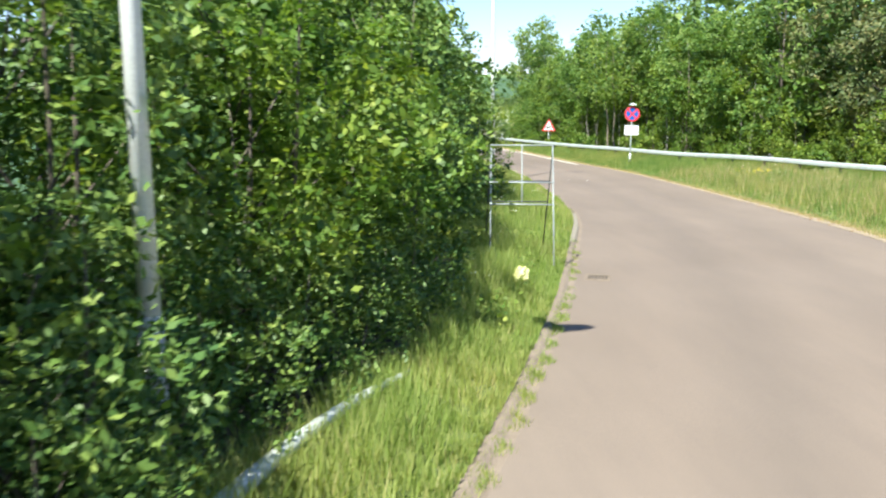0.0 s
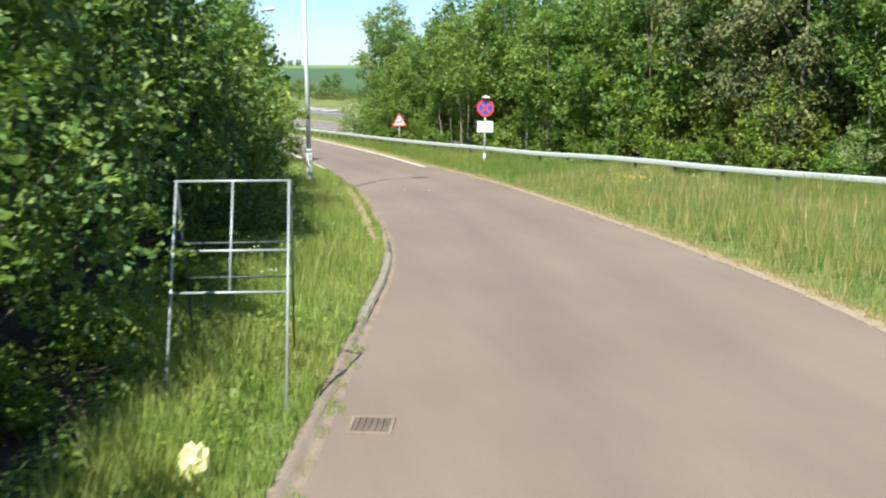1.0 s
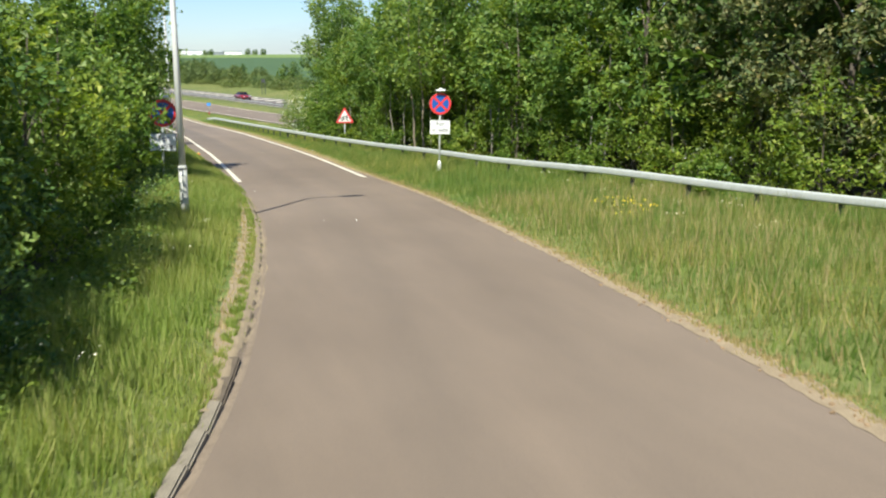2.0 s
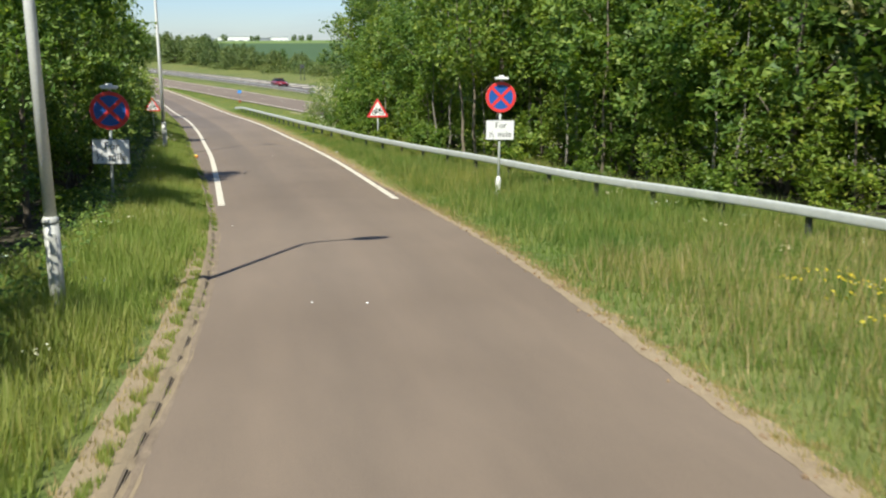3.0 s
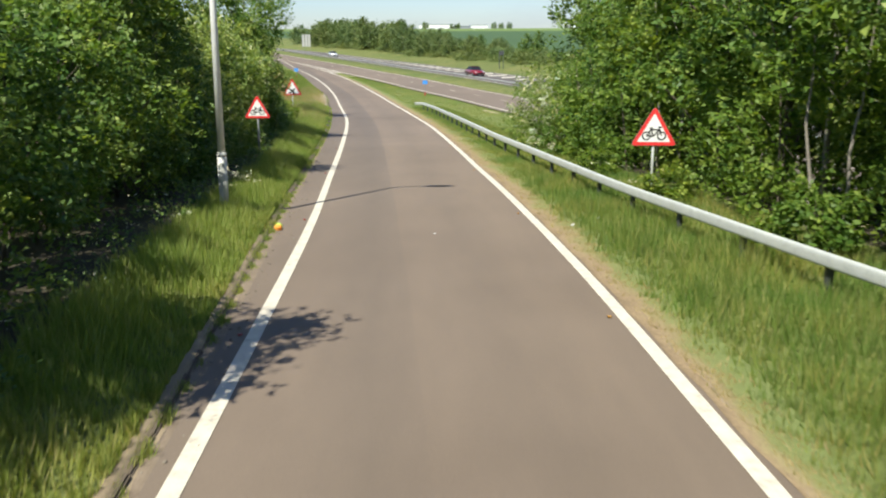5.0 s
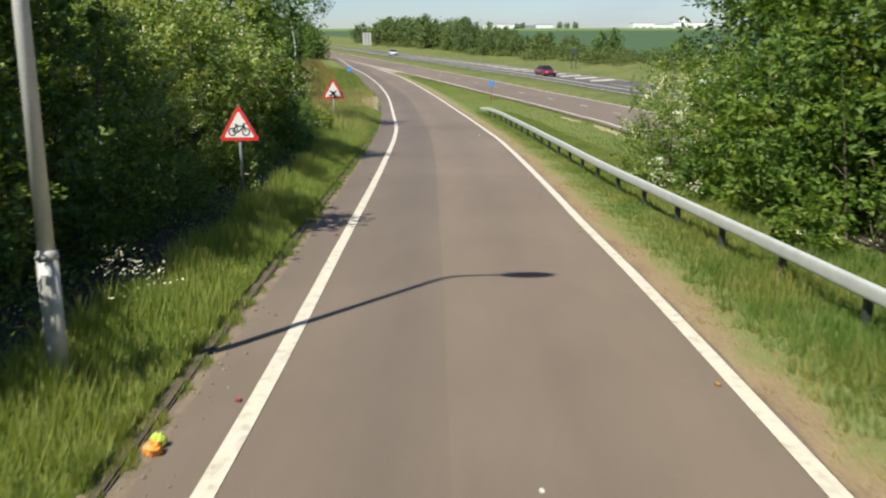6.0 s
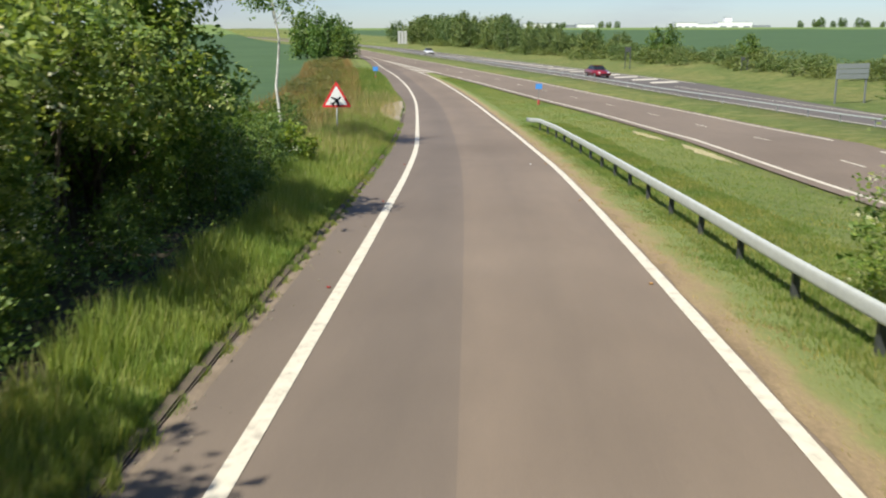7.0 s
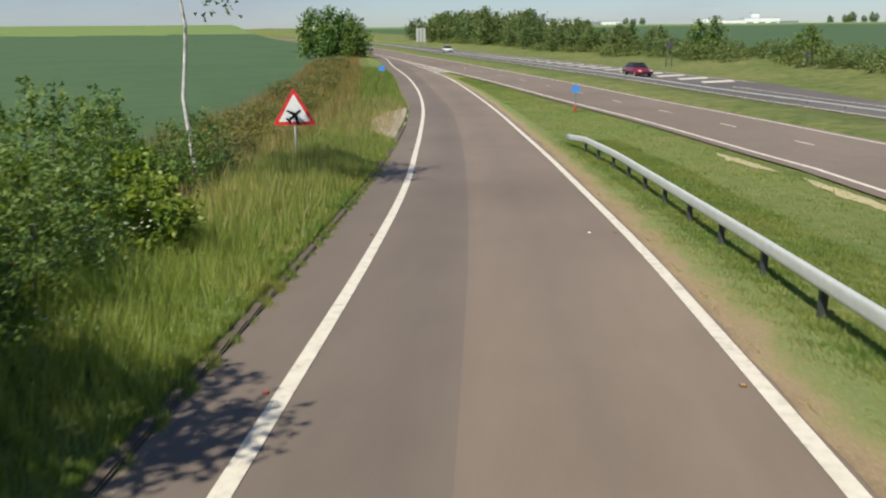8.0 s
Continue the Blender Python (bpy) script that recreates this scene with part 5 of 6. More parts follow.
# ---- street furniture ----
def lamp_post(x, y, h=0.0, arm=1.0):
    root = tagged(empty("street_lamp", x, y), "tall pale grey steel street lamp with a single arm", "street lamp", "lamps along the slip road")
    bm = bmesh.new()
    tube(bm, ((0, 0, -0.3), (0, 0, 1.42)), 0.108, 18)
    part("base_compartment", bm, POLE_DARK, root, "stained wider base of the column", True)
    bm = bmesh.new()
    tube(bm, ((0, 0, 1.40), (0, 0, 1.43), (0, 0, 1.47), (0, 0, 1.50)), (0.116, 0.118, 0.112, 0.086), 18)
    part("collar", bm, POLE_DARK, root, smooth=True)
    bm = bmesh.new()
    box(bm, (0.10, 0.012, 0.62), pose(0.02, -0.106, 0.95), 0.004)
    part("access_door", bm, POLE_DARK, root)
    bm = bmesh.new()
    tube(bm, ((0, 0, 1.45), (0, 0, 5), (0, 0, 9.6 + h), (0.06, 0.0, 9.85 + h), (0.25 * arm, 0.0, 10.05 + h), (0.6 * arm, 0.0, 10.14 + h), (1.25 * arm, 0.0, 10.22 + h)), (0.088, 0.074, 0.056, 0.05, 0.045, 0.04, 0.036), 14)
    part("column", bm, POLE, root, smooth=True)
    bm = bmesh.new()
    bmesh.ops.create_uvsphere(bm, u_segments=16, v_segments=10, radius=0.5, matrix=pose(1.25 * arm + 0.35, 0, 10.26 + h, 0, -4, 0) @ Matrix.Diagonal((0.94, 0.40, 0.24, 1)))
    head = part("lantern", bm, POLE, root, smooth=True)
    bm = bmesh.new()
    bmesh.ops.create_uvsphere(bm, u_segments=14, v_segments=8, radius=0.5, matrix=pose(1.25 * arm + 0.43, 0, 10.20 + h, 0, -4, 0) @ Matrix.Diagonal((0.6, 0.28, 0.2, 1)))
    part("lens", bm, LAMP_GLASS, head, smooth=True)
    return root


lamp_post(-1.29, 13.8, -1.7, 0.7)
lamp_post(7.1, 47.7, -0.05, 0.8)
lamp_post(6.85, 80.1, -0.65, 0.72)


def disc(r, n=40):
    return [(r * math.cos(2 * math.pi * k / n), r * math.sin(2 * math.pi * k / n)) for k in range(n)]


def ring(bm, r0, r1, y, n=40):
    a = [bm.verts.new((r0 * math.cos(2 * math.pi * k / n), y, r0 * math.sin(2 * math.pi * k / n))) for k in range(n)]
    b = [bm.verts.new((r1 * math.cos(2 * math.pi * k / n), y, r1 * math.sin(2 * math.pi * k / n))) for k in range(n)]
    for k in range(n):
        bm.faces.new((a[k], a[(k + 1) % n], b[(k + 1) % n], b[k]))


def lettering(body, size, x, z, y, material, parent):
    cu = bpy.data.curves.new("lettering", "FONT")
    cu.body, cu.size, cu.align_x, cu.align_y, cu.extrude = body, size, "CENTER", "CENTER", 0.001
    tmp = bpy.data.objects.new("lettering", cu)
    me = bpy.data.meshes.new_from_object(tmp)
    bpy.data.objects.remove(tmp)
    bpy.data.curves.remove(cu)
    me.materials.append(material)
    ob = new("lettering", me)
    ob.parent = parent
    ob.matrix_basis = pose(x, y, z, 90, 0, 0)
    return ob


def flat(name, outline, y, material, parent, at):
    bm = bmesh.new()
    bm.faces.new([bm.verts.new((x, y, z)) for x, z in outline])
    ob = part(name, bm, material, parent)
    ob.matrix_basis = at
    return ob


def no_stopping_sign(x, y, z_disc, turn, lean, stub, label, size=1.0):
    """Blue and red roundel over a plate, on one post, with a small lamp over it. The faces look along -y before turning."""
    g = gz(x, y)
    root = tagged(new("no_stopping_sign"), label, "road sign", "no stopping signs")
    root.matrix_basis = pose(x, y, g, 0, lean, turn) @ Matrix.Scale(size, 4)
    c = (z_disc - g) / size
    bm = bmesh.new()
    tube(bm, ((0, 0.05, -0.4), (0, 0.05, c + 0.62)), 0.038, 12)
    post = part("post", bm, GALV, root, smooth=True)
    if stub:
        bm = bmesh.new()
        tube(bm, ((0, 0.05, -0.3), (0, 0.05, 0.42), (0, 0.05, 0.55)), (0.085, 0.085, 0.045), 12)
        part("post_base", bm, POLE, post, smooth=True)
    bm = bmesh.new()
    prism(bm, disc(0.455), 0.012, pose(0, 0, c))
    back = part("roundel", bm, SIGN_GREY, root)
    bm = bmesh.new()
    ring(bm, 0.001, 0.37, 0)
    ob = part("blue_field", bm, SIGN_BLUE, back)
    ob.matrix_basis = pose(0, -0.008, c)
    bm = bmesh.new()
    ring(bm, 0.36, 0.45, -0.010)
    for s in (45, -45):
        box(bm, (0.76, 0.004, 0.088), pose(0, -0.010 - (0.001 if s > 0 else 0), 0, 0, s, 0))
    ob = part("red_ring_and_cross", bm, SIGN_RED, back)
    ob.matrix_basis = pose(0, 0, c)
    bm = bmesh.new()
    box(bm, (0.86, 0.012, 0.60), pose(0, 0, c - 0.97), 0.004)
    plate = part("plate", bm, SIGN_WHITE, root, "white plate under the roundel")
    for bx, bz, bw, bh in ((0, 0.29, 0.86, 0.014), (0, -0.29, 0.86, 0.014), (0.423, 0, 0.014, 0.57), (-0.423, 0, 0.014, 0.57)):
        flat("border", [(bx - bw / 2, bz - bh / 2), (bx + bw / 2, bz - bh / 2), (bx + bw / 2, bz + bh / 2), (bx - bw / 2, bz + bh / 2)], -0.0085, BLACK, plate, pose(0, 0, c - 0.97))
    lettering("For", 0.25, 0.02, c - 0.84, -0.009, BLACK, plate)
    lettering("½ mile", 0.25, 0.0, c - 1.10, -0.009, BLACK, plate)
    bm = bmesh.new()
    box(bm, (0.40, 0.24, 0.075), pose(0, -0.06, c + 0.55), 0.02)
    box(bm, (0.16, 0.14, 0.05), pose(0, -0.02, c + 0.61), 0.015)
    part("sign_lamp", bm, SIGN_WHITE, root, "white lamp hood over the sign")
    return root


no_stopping_sign(17.58, 60.28, 1.17, -8, 1.0, True, "blue no-stopping roundel with white half-mile plate before the rail")
no_stopping_sign(6.47, 60.72, 0.965, 3, 2.5, False, "blue no-stopping roundel with white half-mile plate by the bushes", 1.16)


def rounded_triangle(side, r):
    h = side * math.sqrt(3) / 2
    pts = []
    for cx, cz, a0 in ((0, h * 2 / 3, 30), (-side / 2, -h / 3, 150), (side / 2, -h / 3, 270)):
        d = math.hypot(cx, cz)
        ox, oz = cx * (1 - 2 * r / d), cz * (1 - 2 * r / d)
        pts += [(ox + r * math.cos(radians(a0 + 30 * k)), oz + r * math.sin(radians(a0 + 30 * k))) for k in range(5)]
    return pts


def bicycle(parent, at, s):
    def piece(name, bm):
        for v in bm.verts:
            v.co.x, v.co.z = v.co.x * s, v.co.z * s
        part(name, bm, BLACK, parent).matrix_basis = at
    for cx in (-0.28, 0.28):
        n = 24
        bm = bmesh.new()
        a = [bm.verts.new((cx + 0.17 * math.cos(2 * math.pi * k / n), 0, 0.17 * math.sin(2 * math.pi * k / n))) for k in range(n)]
        b = [bm.verts.new((cx + 0.118 * math.cos(2 * math.pi * k / n), 0, 0.118 * math.sin(2 * math.pi * k / n))) for k in range(n)]
        for k in range(n):
            bm.faces.new((a[k], b[k], b[(k + 1) % n], a[(k + 1) % n]))
        piece("wheel_symbol", bm)
    for p, q in (((-0.28, 0), (-0.04, -0.02)), ((-0.28, 0), (-0.11, 0.24)), ((-0.04, -0.02), (-0.12, 0.28)), ((-0.11, 0.22), (0.19, 0.24)), ((-0.04, -0.02), (0.19, 0.22)), ((0.28, 0), (0.17, 0.34)), ((-0.18, 0.29), (-0.05, 0.29)), ((0.17, 0.34), (0.28, 0.31))):
        bm = bmesh.new()
        u = Vector((p[1] - q[1], 0, q[0] - p[0])).normalized() * 0.025
        P, Q = Vector((p[0], 0, p[1])), Vector((q[0], 0, q[1]))
        bm.faces.new([bm.verts.new(c) for c in (P - u, Q - u, Q + u, P + u)])
        piece("frame_bar_symbol", bm)


def aeroplane(parent, at, s):
    half = [(0.0, 0.36), (0.05, 0.27), (0.06, 0.10), (0.34, -0.06), (0.34, -0.13), (0.06, -0.05), (0.045, -0.22), (0.14, -0.29), (0.14, -0.34), (0.0, -0.31)]
    pts = half + [(-x, z) for x, z in half[-2:0:-1]]
    c, sn = math.cos(radians(50)), math.sin(radians(50))
    flat("aeroplane_symbol", [((x * c - z * sn) * -s, (x * sn + z * c) * s) for x, z in pts][::-1], 0, BLACK, parent, at)


def warning_sign(x, y, z_low, side, turn, symbol, label, dark_post=False):
    g = gz(x, y)
    root = tagged(new("warning_sign"), label, "road sign", "triangular warning signs")
    root.matrix_basis = pose(x, y, g, 0, 0, turn)
    h = side * math.sqrt(3) / 2
    c = z_low - g + h / 3
    bm = bmesh.new()
    tube(bm, ((0, 0.05, -0.4), (0, 0.05, c + h * 0.5)), 0.036, 12)
    part("post", bm, GALV if not dark_post else SIGN_GREY, root, smooth=True)
    bm = bmesh.new()
    prism(bm, rounded_triangle(side, 0.055), 0.012, pose(0, 0, c))
    back = part("triangle", bm, SIGN_GREY, root)
    flat("red_border", rounded_triangle(side * 0.985, 0.053), -0.009, SIGN_RED, back, pose(0, 0, c))
    flat("white_field", rounded_triangle(side * 0.72, 0.02), -0.0125, SIGN_WHITE, back, pose(0, 0, c))
    at = pose(0, -0.016, c - 0.075 * side)
    (bicycle if symbol == "bicycle" else aeroplane)(back, at, side * (0.58 if symbol == "bicycle" else 0.60))
    return root


warning_sign(17.61, 82.35, -1.11, 1.2, -6, "bicycle", "red-bordered cycle warning triangle behind the rail")
warning_sign(5.52, 92.8, -1.28, 1.0, 2, "bicycle", "shaded cycle warning triangle before the bushes", True)
warning_sign(1.6, 131.1, -2.97, 1.52, 6, "aeroplane", "red-bordered low aircraft warning triangle in long grass")


def guard_rail():
    root = tagged(empty("guard_rail", float(rail_x(100)), 100.0, 0.0), "galvanised steel guard rail with a ramped end", "guard rail")
    inv = root.matrix_basis.inverted()
    ys = np.concatenate((np.arange(20, 136.4, 1.0), (136.4,)))
    pts = [Vector((float(rail_x(y)), y, gz(float(rail_x(y)), y) + 0.56)) for y in ys]
    tail = Vector((11.1, 139.8, gz(11.1, 139.8) + 0.40))
    pts += [pts[-1].lerp(tail, u) + Vector((0, 0, 0.0)) for u in (0.35, 0.7, 1.0)]
    prof = [(0.055 * math.copysign(abs(math.cos(q)) ** 0.55, math.cos(q)), 0.115 * math.copysign(abs(math.sin(q)) ** 0.55, math.sin(q))) for q in (2 * math.pi * (k + 0.5) / 16 for k in range(16))]
    bm = bmesh.new()
    rings = []
    for i, p in enumerate(pts):
        a = (pts[min(i + 1, len(pts) - 1)] - pts[max(i - 1, 0)])
        side = Vector((a.y, -a.x, 0)).normalized()
        rings.append([bm.verts.new(inv @ (p - side * u + Vector((0, 0, v)))) for u, v in prof])
    n = len(prof)
    for a, b in zip(rings, rings[1:]):
        for k in range(n):
            bm.faces.new((a[k], a[(k + 1) % n], b[(k + 1) % n], b[k]))
    bm.faces.new(rings[0])
    bm.faces.new(rings[-1][::-1])
    bmesh.ops.recalc_face_normals(bm, faces=bm.faces)
    part("beam", bm, GALV, root, "long pale galvanised beam", True)
    bm = bmesh.new()
    box(bm, (0.10, 0.14, 1.25), pose(0, 0, -0.1), 0.01)
    first = None
    y = 23.5
    while y < 137:
        x = float(rail_x(y)) + 0.10
        if first is None:
            first = part("post", bm, RAIL_POST, root)
            ob = first
        else:
            ob = new("post", first.data)
            ob.parent = root
        ob.matrix_basis = inv @ pose(x, y, gz(x, y))
        y += 2.7
    return root


guard_rail()


def ramp_rail():
    """The turned-down end of another rail in the near verge."""
    root = tagged(empty("guard_rail_end", 0.2, 16.6), "pale rail end sloping down into the long grass", "guard rail")
    inv = root.matrix_basis.inverted()
    bm = bmesh.new()
    pts = []
    for u in np.linspace(0, 1, 14):
        x, y = -0.80 + 1.80 * u, 13.0 + 3.75 * u
        pts.append(inv @ Vector((x - 0.06 * math.sin(u * math.pi), y, gz(x, y) + 0.20 - 0.14 * u + 0.08 * math.sin(u * math.pi))))
    tube(bm, pts, [0.092 - 0.05 * u for u in np.linspace(0, 1, 14)], 10)
    part("beam", bm, GALV, root, smooth=True)
    bm = bmesh.new()
    tube(bm, (inv @ Vector((-0.45, 14.2, gz(-0.45, 14.2) - 0.3)), inv @ Vector((-0.45, 14.2, gz(-0.45, 14.2) + 0.2))), 0.06, 8)
    part("post", bm, RAIL_POST, root)


ramp_rail()


def sign_stand():
    """Empty folding frame for a temporary sign."""
    root = tagged(empty("sign_stand", 3.7, 23.6), "empty galvanised folding frame of a temporary road sign", "sign stand")
    inv = root.matrix_basis.inverted()
    P = lambda f, u: Vector((3.0, 23.20, 0.10)).lerp(Vector((3.187, 24.26, 2.08)), f) + (Vector((1.165, -0.24, 0))) * u
    Q = lambda f, u: Vector((3.24, 25.25, 0.05)).lerp(Vector((3.19, 24.30, 2.06)), f) + (Vector((1.19, -0.21, 0))) * u

    def bar(name, a, b, r=0.014, m=STAND):
        bm = bmesh.new()
        tube(bm, (inv @ a, inv @ b), r, 8)
        part(name, bm, m, root, smooth=True)
    for u in (0, 1):
        bar("front_leg", P(-0.08, u), P(1, u))
        bar("back_leg", Q(-0.08, u), Q(1, u), 0.013, RAIL_POST)
    for f in (1.0, 0.655, 0.455):
        bar("front_rail", P(f, -0.02), P(f, 1.02))
    for f in (0.64, 0.42):
        bar("back_rail", Q(f, 0), Q(f, 1), 0.012, RAIL_POST)
    bar("centre_bar", P(0.455, 0.5), P(1, 0.5), 0.012)


sign_stand()


def crumpled(name, x, y, size, material, label, category, seed, dz=0.0):
    r = random.Random(seed)
    bm = bmesh.new()
    bmesh.ops.create_icosphere(bm, subdivisions=3, radius=0.5)
    for v in bm.verts:
        n = v.co.normalized()
        v.co *= 1 + 0.35 * noise.noise(n * 2.3 + Vector((seed, 0, 0))) + 0.15 * noise.noise(n * 6 + Vector((0, seed, 0)))
        v.co = Vector((v.co.x * size[0], v.co.y * size[1], v.co.z * size[2]))
    ob = part(name, bm, material)
    ob.matrix_basis = pose(x, y, gz(x, y) + size[2] * 0.42 + dz, r.uniform(-8, 8), r.uniform(-8, 8), r.uniform(0, 360))
    return tagged(ob, label, category)


crumpled("plastic_bag", 3.28, 21.6, (0.27, 0.24, 0.48), LITTER_YELLOW, "pale yellow plastic bag standing in the grass", "litter", 4, -0.04)
for lx, ly, s in ((10.83, 48.54, 0.045), (11.7, 48.25, 0.05), (9.67, 57.2, 0.045), (11.81, 78.2, 0.05), (11.11, 119.3, 0.07), (14.95, 78.8, 0.09), (15.65, 79.5, 0.1)):
    tagged(crumpled("paper_scrap", lx, ly, (s, s * 0.8, s * 0.35), SIGN_WHITE, "small white scrap of paper on the road", "litter", int(lx * 10), 0.062 if lx < 14.9 else 0.03), group="paper scraps")
crumpled("litter_wrapper", 8.30, 78.8, (0.18, 0.16, 0.14), LITTER_ORANGE, "crumpled orange wrapper at the kerb", "litter", 7, 0.06)
crumpled("litter_wrapper", 8.29, 78.97, (0.16, 0.14, 0.15), LITTER_LIME, "crumpled lime green wrapper at the kerb", "litter", 9, 0.06)


def gully(x, y, turn):
    root = tagged(empty("gully_grate", x, y, float(slip_z(y)) + 0.004, turn), "dark cast iron drain grating set beside the kerb", "drain")
    bm = bmesh.new()
    for sx in (-1, 1):
        box(bm, (0.04, 0.46, 0.02), pose(sx * 0.21, 0, 0.004))
        box(bm, (0.38, 0.04, 0.02), pose(0, sx * 0.21, 0.004))
    part("frame", bm, GRIT, root)
    for k in range(6):
        bm = bmesh.new()
        box(bm, (0.050, 0.38, 0.016), pose(-0.16 + k * 0.064, 0, 0.003))
        part("bar", bm, KERB_DIRTY, root)


gully(5.0, 22.9, -18)


def bank_post(x, y, h, label):
    root = tagged(empty("bank_post", x, y), label, "post")
    for sx in (-0.35, 0.35):
        bm = bmesh.new()
        box(bm, (0.12, 0.12, h + 0.3), pose(sx, 0, h / 2 - 0.15))
        part("post", bm, RAIL_POST, root)
    bm = bmesh.new()
    box(bm, (0.62, 0.06, h * 0.22), pose(0, -0.08, h * 0.86), 0.01)
    part("panel", bm, RAIL_POST, root)


bank_post(25.8, 222.0, 3.2, "dark narrow sign on twin posts on the far bank")
bank_post(37.6, 202.0, 1.6, "small dark sign on posts on the far bank")


def marker_post(x, y, h, plate, label):
    root = tagged(empty("marker_post", x, y), label, "road sign", "small blue markers")
    bm = bmesh.new()
    tube(bm, ((0, 0.03, -0.3), (0, 0.03, h)), 0.03, 8)
    part("post", bm, SIGN_GREY, root)
    bm = bmesh.new()
    prism(bm, [(-plate / 2, -plate * 0.4), (plate / 2, -plate * 0.4), (plate / 2, plate * 0.4), (-plate / 2, plate * 0.4)], 0.012, pose(0, 0, h))
    part("plate", bm, SIGN_BLUE_PALE, root, "small bright blue plate")
    bm = bmesh.new()
    tube(bm, ((0, 0.03, -0.1), (0, 0.03, 0.35), (0, 0.03, 0.42)), (0.11, 0.09, 0.04), 10)
    part("foot", bm, RED_LENS, root, "reddish foot of the post")
    return root


marker_post(12.08, 159.5, 1.45, 0.52, "small blue marker on a post between the roads")
marker_post(-6.2, 193.0, 1.2, 0.6, "small blue marker on a post in the rough verge")


def board_sign(x, y, w, h, z0, turn, label, posts=2, n=3, face=SIGN_GREY):
    root = tagged(empty("sign_board", x, y, None, turn), label, "road sign")
    for k in range(posts):
        bm = bmesh.new()
        box(bm, (0.12, 0.10, z0 + h + 0.4), pose((k / (posts - 1) - 0.5) * w * 0.92, 0.07, (z0 + h) / 2 - 0.2))
        part("post", bm, SIGN_GREY, root)
    for k in range(n):
        bm = bmesh.new()
        if posts > 2:
            box(bm, (w / n - 0.25, 0.04, h), pose((k + 0.5) * w / n - w / 2, 0, z0 + h / 2), 0.006)
        else:
            box(bm, (w, 0.04, h / n - 0.03), pose(0, 0, z0 + h * (k + 0.5) / n), 0.006)
        part("panel", bm, face, root)
    return root


board_sign(37.3, 163.5, 3.3, 1.25, 1.95, 25, "grey back of a large road sign on two posts", 2, 3, STAND)
board_sign(-27.0, 380.0, 3.0, 4.0, 1.4, 5, "pale back of a tall direction sign far along the road", 4, 3, POLE_DARK)


def central_rail():
    root = tagged(empty("central_rail", *[float(v) for v in mway_at(150.0, 12.35)], 0.0), "long galvanised safety rail on the central reserve", "guard rail")
    inv = root.matrix_basis.inverted()
    ys = np.concatenate((np.arange(60, 300, 4.0), np.arange(300, 520, 8.0)))
    pts = [Vector((*[float(v) for v in mway_at(y, 12.35)], 0)) for y in ys]
    for p in pts:
        p.z = float(mway_z(p.y)) + 0.60
    bm = bmesh.new()
    rings = [[bm.verts.new(inv @ (p + Vector((u, 0, v)))) for u, v in ((-0.04, -0.03), (0.04, -0.03), (0.05, 0.0), (0.04, 0.045), (-0.04, 0.045), (-0.05, 0.0))] for p in pts]
    for a, b in zip(rings, rings[1:]):
        for k in range(6):
            bm.faces.new((a[k], a[(k + 1) % 6], b[(k + 1) % 6], b[k]))
    bmesh.ops.recalc_face_normals(bm, faces=bm.faces)
    part("beam", bm, GALV, root)
    bm = bmesh.new()
    box(bm, (0.05, 0.08, 0.7), pose(0, 0, 0.24))
    first = None
    for y in np.arange(62, 300, 4.0):
        px, py = (float(v) for v in mway_at(y, 12.43))
        if first is None:
            ob = first = part("post", bm, STAND, root)
        else:
            ob = new("post", first.data)
            ob.parent = root
        ob.matrix_basis = inv @ pose(px, py, float(mway_z(py)))


central_rail()


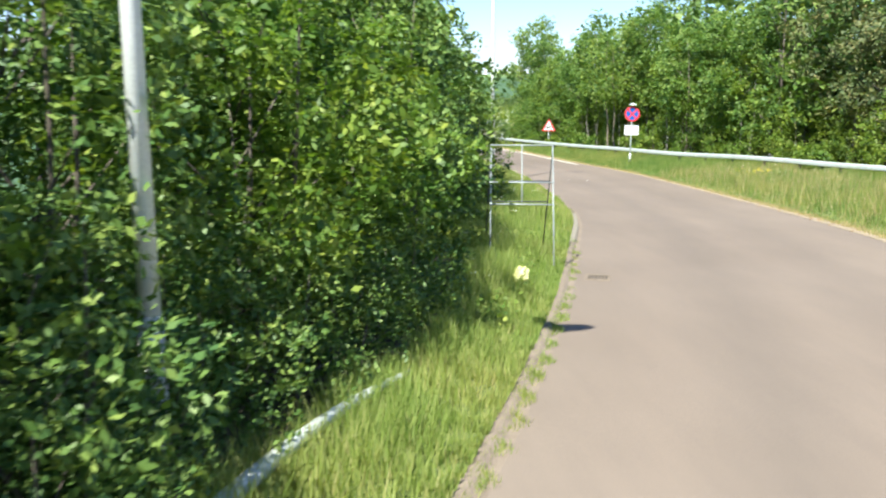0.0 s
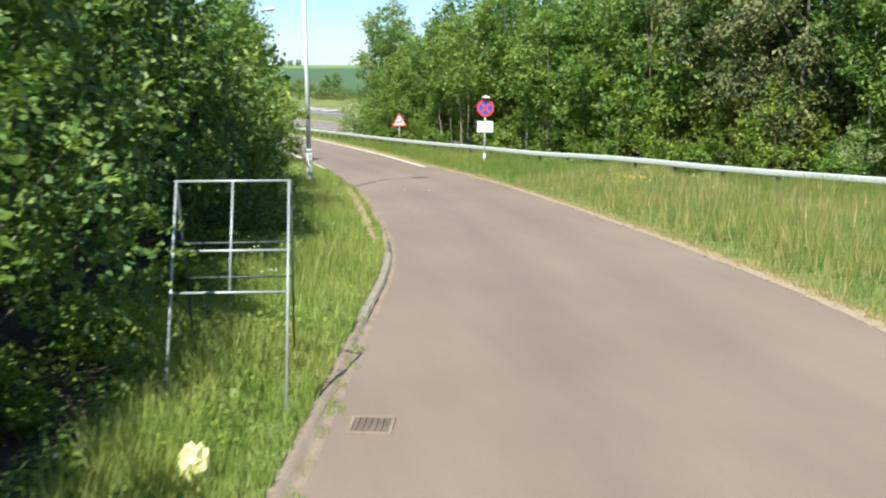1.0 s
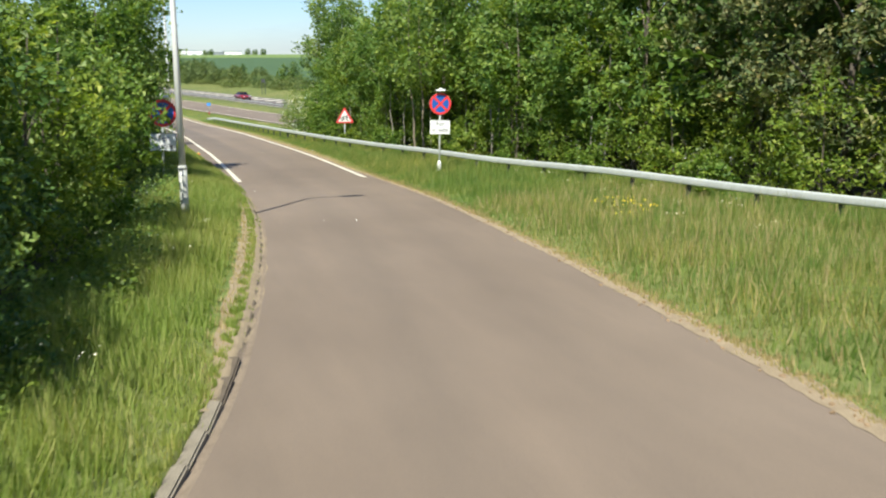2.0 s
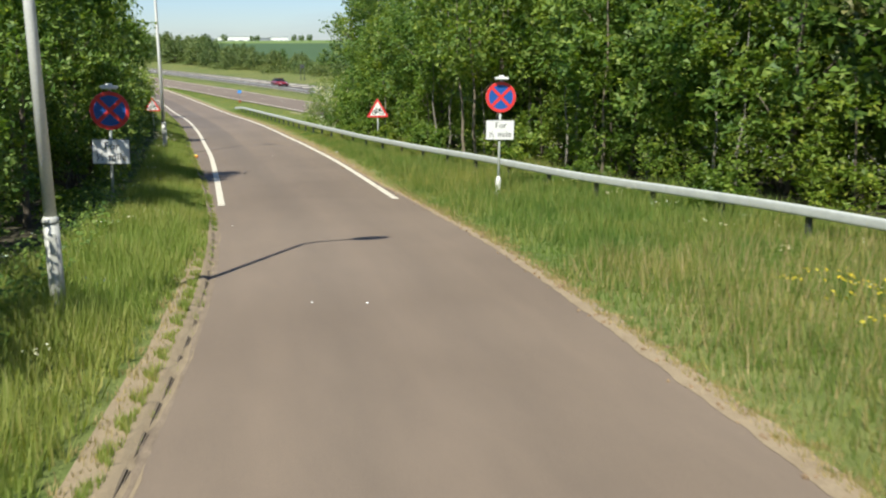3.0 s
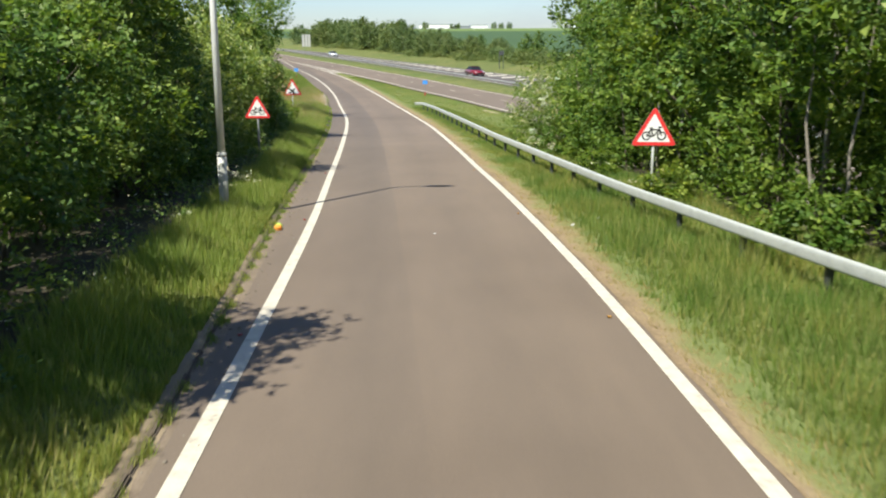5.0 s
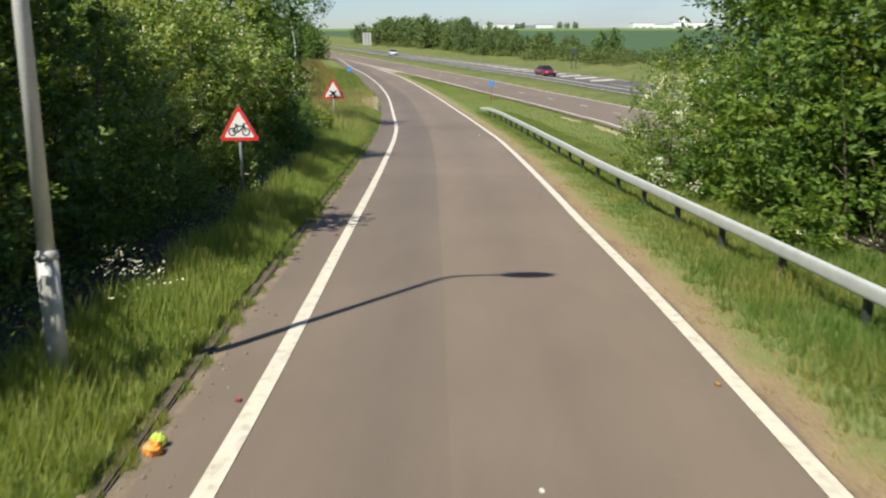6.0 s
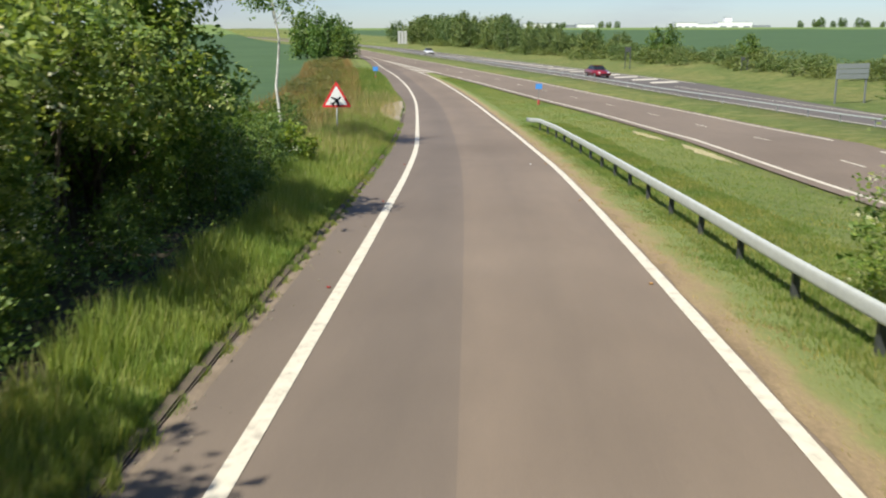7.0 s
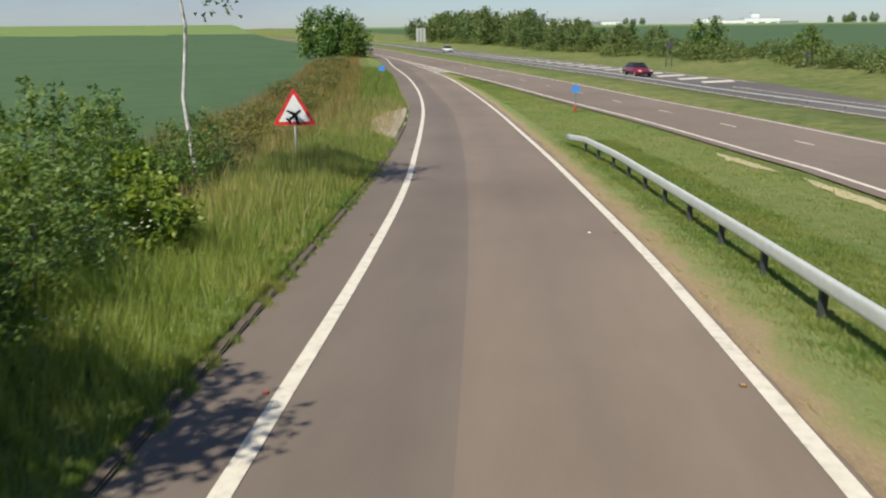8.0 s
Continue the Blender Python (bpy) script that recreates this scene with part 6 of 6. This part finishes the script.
def car(x, y, turn, paint, label, z):
    """A saloon car, nose towards -y before turning."""
    root = tagged(new("car"), label, "car", "cars on the main road")
    root.matrix_basis = pose(x, y, z, 0, 0, turn)
    side = [(-2.2, 0.30), (-2.22, 0.55), (-2.1, 0.72), (-1.15, 0.88), (-0.95, 0.92), (1.5, 0.95), (2.15, 0.93), (2.22, 0.75), (2.2, 0.32), (1.75, 0.24), (-1.8, 0.22)]
    bm = bmesh.new()
    prism(bm, [(a, b) for a, b in side], 1.74, pose(0, 0, 0, 0, 0, 90))
    bmesh.ops.bevel(bm, geom=bm.edges[:], offset=0.06, segments=2, affect="EDGES")
    body = part("body", bm, paint, root, smooth=True)
    bm = bmesh.new()
    cab = [(-1.0, 0.90), (-0.25, 1.36), (0.2, 1.43), (0.85, 1.40), (1.75, 0.94)]
    a = [bm.verts.new((0.76 - 0.2 * (h - 0.9), l, h)) for l, h in cab]
    b = [bm.verts.new((-0.76 + 0.2 * (h - 0.9), l, h)) for l, h in cab]
    bm.faces.new(a)
    bm.faces.new(b[::-1])
    for i in range(5):
        bm.faces.new((a[i], b[i], b[(i + 1) % 5], a[(i + 1) % 5]))
    bmesh.ops.recalc_face_normals(bm, faces=bm.faces)
    part("cabin_glass", bm, GLASS, root)
    bm = bmesh.new()
    box(bm, (1.22, 1.15, 0.03), pose(0, 0.33, 1.425), 0.01)
    part("roof", bm, paint, root)
    for sx in (-1, 1):
        bm = bmesh.new()
        box(bm, (0.36, 0.10, 0.14), pose(sx * 0.62, -2.15, 0.64), 0.03)
        part("headlight", bm, LAMP_GLASS, body)
        bm = bmesh.new()
        box(bm, (0.34, 0.08, 0.14), pose(sx * 0.66, 2.18, 0.74), 0.03)
        part("tail_light", bm, RED_LENS, body)
        for sy in (-1.36, 1.36):
            bm = bmesh.new()
            tube(bm, ((sx * 0.70, sy, 0.31), (sx * 0.89, sy, 0.31)), 0.32, 18)
            w = part("wheel", bm, TYRE, root)
            bm = bmesh.new()
            tube(bm, ((sx * 0.86, sy, 0.31), (sx * 0.90, sy, 0.31)), 0.2, 14)
            part("rim", bm, RIM, w)
    bm = bmesh.new()
    box(bm, (0.9, 0.06, 0.2), pose(0, -2.2, 0.42), 0.01)
    part("grille", bm, BLACK, body)
    return root


def car_on(y, off, turn, paint, label):
    px, py = (float(v) for v in mway_at(y, off))
    d = math.degrees(math.atan(float(mway_x(y + 1) - mway_x(y - 1)) / 2))
    car(px, py, turn - d, paint, label, float(mway_z(py)) + 0.02)


car_on(197.0, 16.8, 0, RED_PAINT, "dark red saloon car on the opposite carriageway")
car_on(300, 16.2, 0, WHITE_PAINT, "white car far along the opposite carriageway")
car_on(360, 1.7, 180, BLACK_PAINT, "black car far ahead on the main road")
car_on(330, 1.7, 180, WHITE_PAINT, "white car far ahead on the main road")


def buildings():
    def block(name, x, y, z, w, d, h, material, label, bands=0):
        root = tagged(empty(name, x, y, z), label, "building", "buildings on the skyline")
        bm = bmesh.new()
        box(bm, (w, d, h), pose(0, 0, h / 2))
        part("wall", bm, material, root)
        bm = bmesh.new()
        box(bm, (w + 0.6, d + 0.6, 0.6), pose(0, 0, h + 0.25))
        part("roof", bm, GREY_WALL, root)
        for k in range(bands):
            bm = bmesh.new()
            box(bm, (w / bands * 0.55, 0.3, h * 0.32), pose((k + 0.5) / bands * w - w / 2, -d / 2 - 0.1, h * 0.45))
            part("window", bm, GREY_WALL, root)
    # low white sheds on the far fields
    for x, w, h, m in ((37, 52, 8.5, WHITE_WALL), (74, 24, 7.0, GREY_WALL), (98, 26, 8.0, WHITE_WALL), (-5, 22, 7.0, GREY_WALL), (-95, 20, 9, GREY_WALL)):
        block("warehouse", x, 1440, 0.0, w, 30, h * 1.35, m, "low warehouse on the skyline beyond the fields", 4)
    for x, w, h, m, b in ((318, 40, 12, WHITE_WALL, 3), (356, 36, 10, WHITE_WALL, 2), (406, 64, 12.5, WHITE_WALL, 3), (454, 34, 8, GREY_WALL, 2)):
        block("factory", x, 1920, 0.0, w, 50, h * 1.4, m, "white factory building on the skyline", b)
    block("factory_tower", 396, 1915, 0.0, 14, 16, 26, WHITE_WALL, "white factory tower with a red top")


buildings()


def studs():
    for k in range(9):
        for curve, dx, y, m, lab in ((line_l, -0.20, 70.55 + k * 9.63, RED_LENS, "red road stud beside the edge line"), (line_r, -0.22, 71.26 + k * 9.63, AMBER, "amber road stud beside the edge line")):
            bm = bmesh.new()
            box(bm, (0.075, 0.07, 0.024), pose(0, 0, 0.012), 0.012)
            ob = tagged(part("road_stud", bm, m), lab, "road stud", "road studs")
            x = float(curve(y)) + dx
            ob.matrix_basis = pose(x, y, float(slip_z(y)) + 0.004)


studs()


def kerb():
    root = tagged(empty("kerb", float(kerb_x(50)), 50.0, 0.0), "weathered concrete kerb half buried by grass", "kerb", kind="structure")
    inv = root.matrix_basis.inverted()
    bm = bmesh.new()
    box(bm, (0.16, 0.905, 0.30), pose(-0.08, 0, -0.062), 0.022)
    y, r = 12.0, random.Random(3)
    pale = part("kerb_stone", bm, KERB, root)
    pale.matrix_basis = inv @ pose(float(kerb_x(11.1)), 11.1, float(slip_z(11.1)) - 0.07, 0, 0, -22)
    dirty = pale.data.copy()
    dirty.materials[0] = KERB_DIRTY
    while y < 150:
        dx = float(kerb_x(y + 0.5) - kerb_x(y - 0.5))
        n = math.sqrt(1 + dx * dx)
        ob = new("kerb_stone", pale.data if 27 < y < 33 + r.uniform(-2, 3) else dirty)
        ob.parent = root
        sunk = 0.065 if y < 27 else 0.015 if y < 35 else 0.058 if y < 62 else 0.04
        ob.matrix_basis = inv @ pose(float(kerb_x(y)) + r.uniform(-0.004, 0.004), y, float(slip_z(y)) - sunk + r.uniform(-0.006, 0.006), 0, 0, -math.degrees(math.atan(dx)) + r.uniform(-0.15, 0.15))
        y += 0.915 / n


kerb()
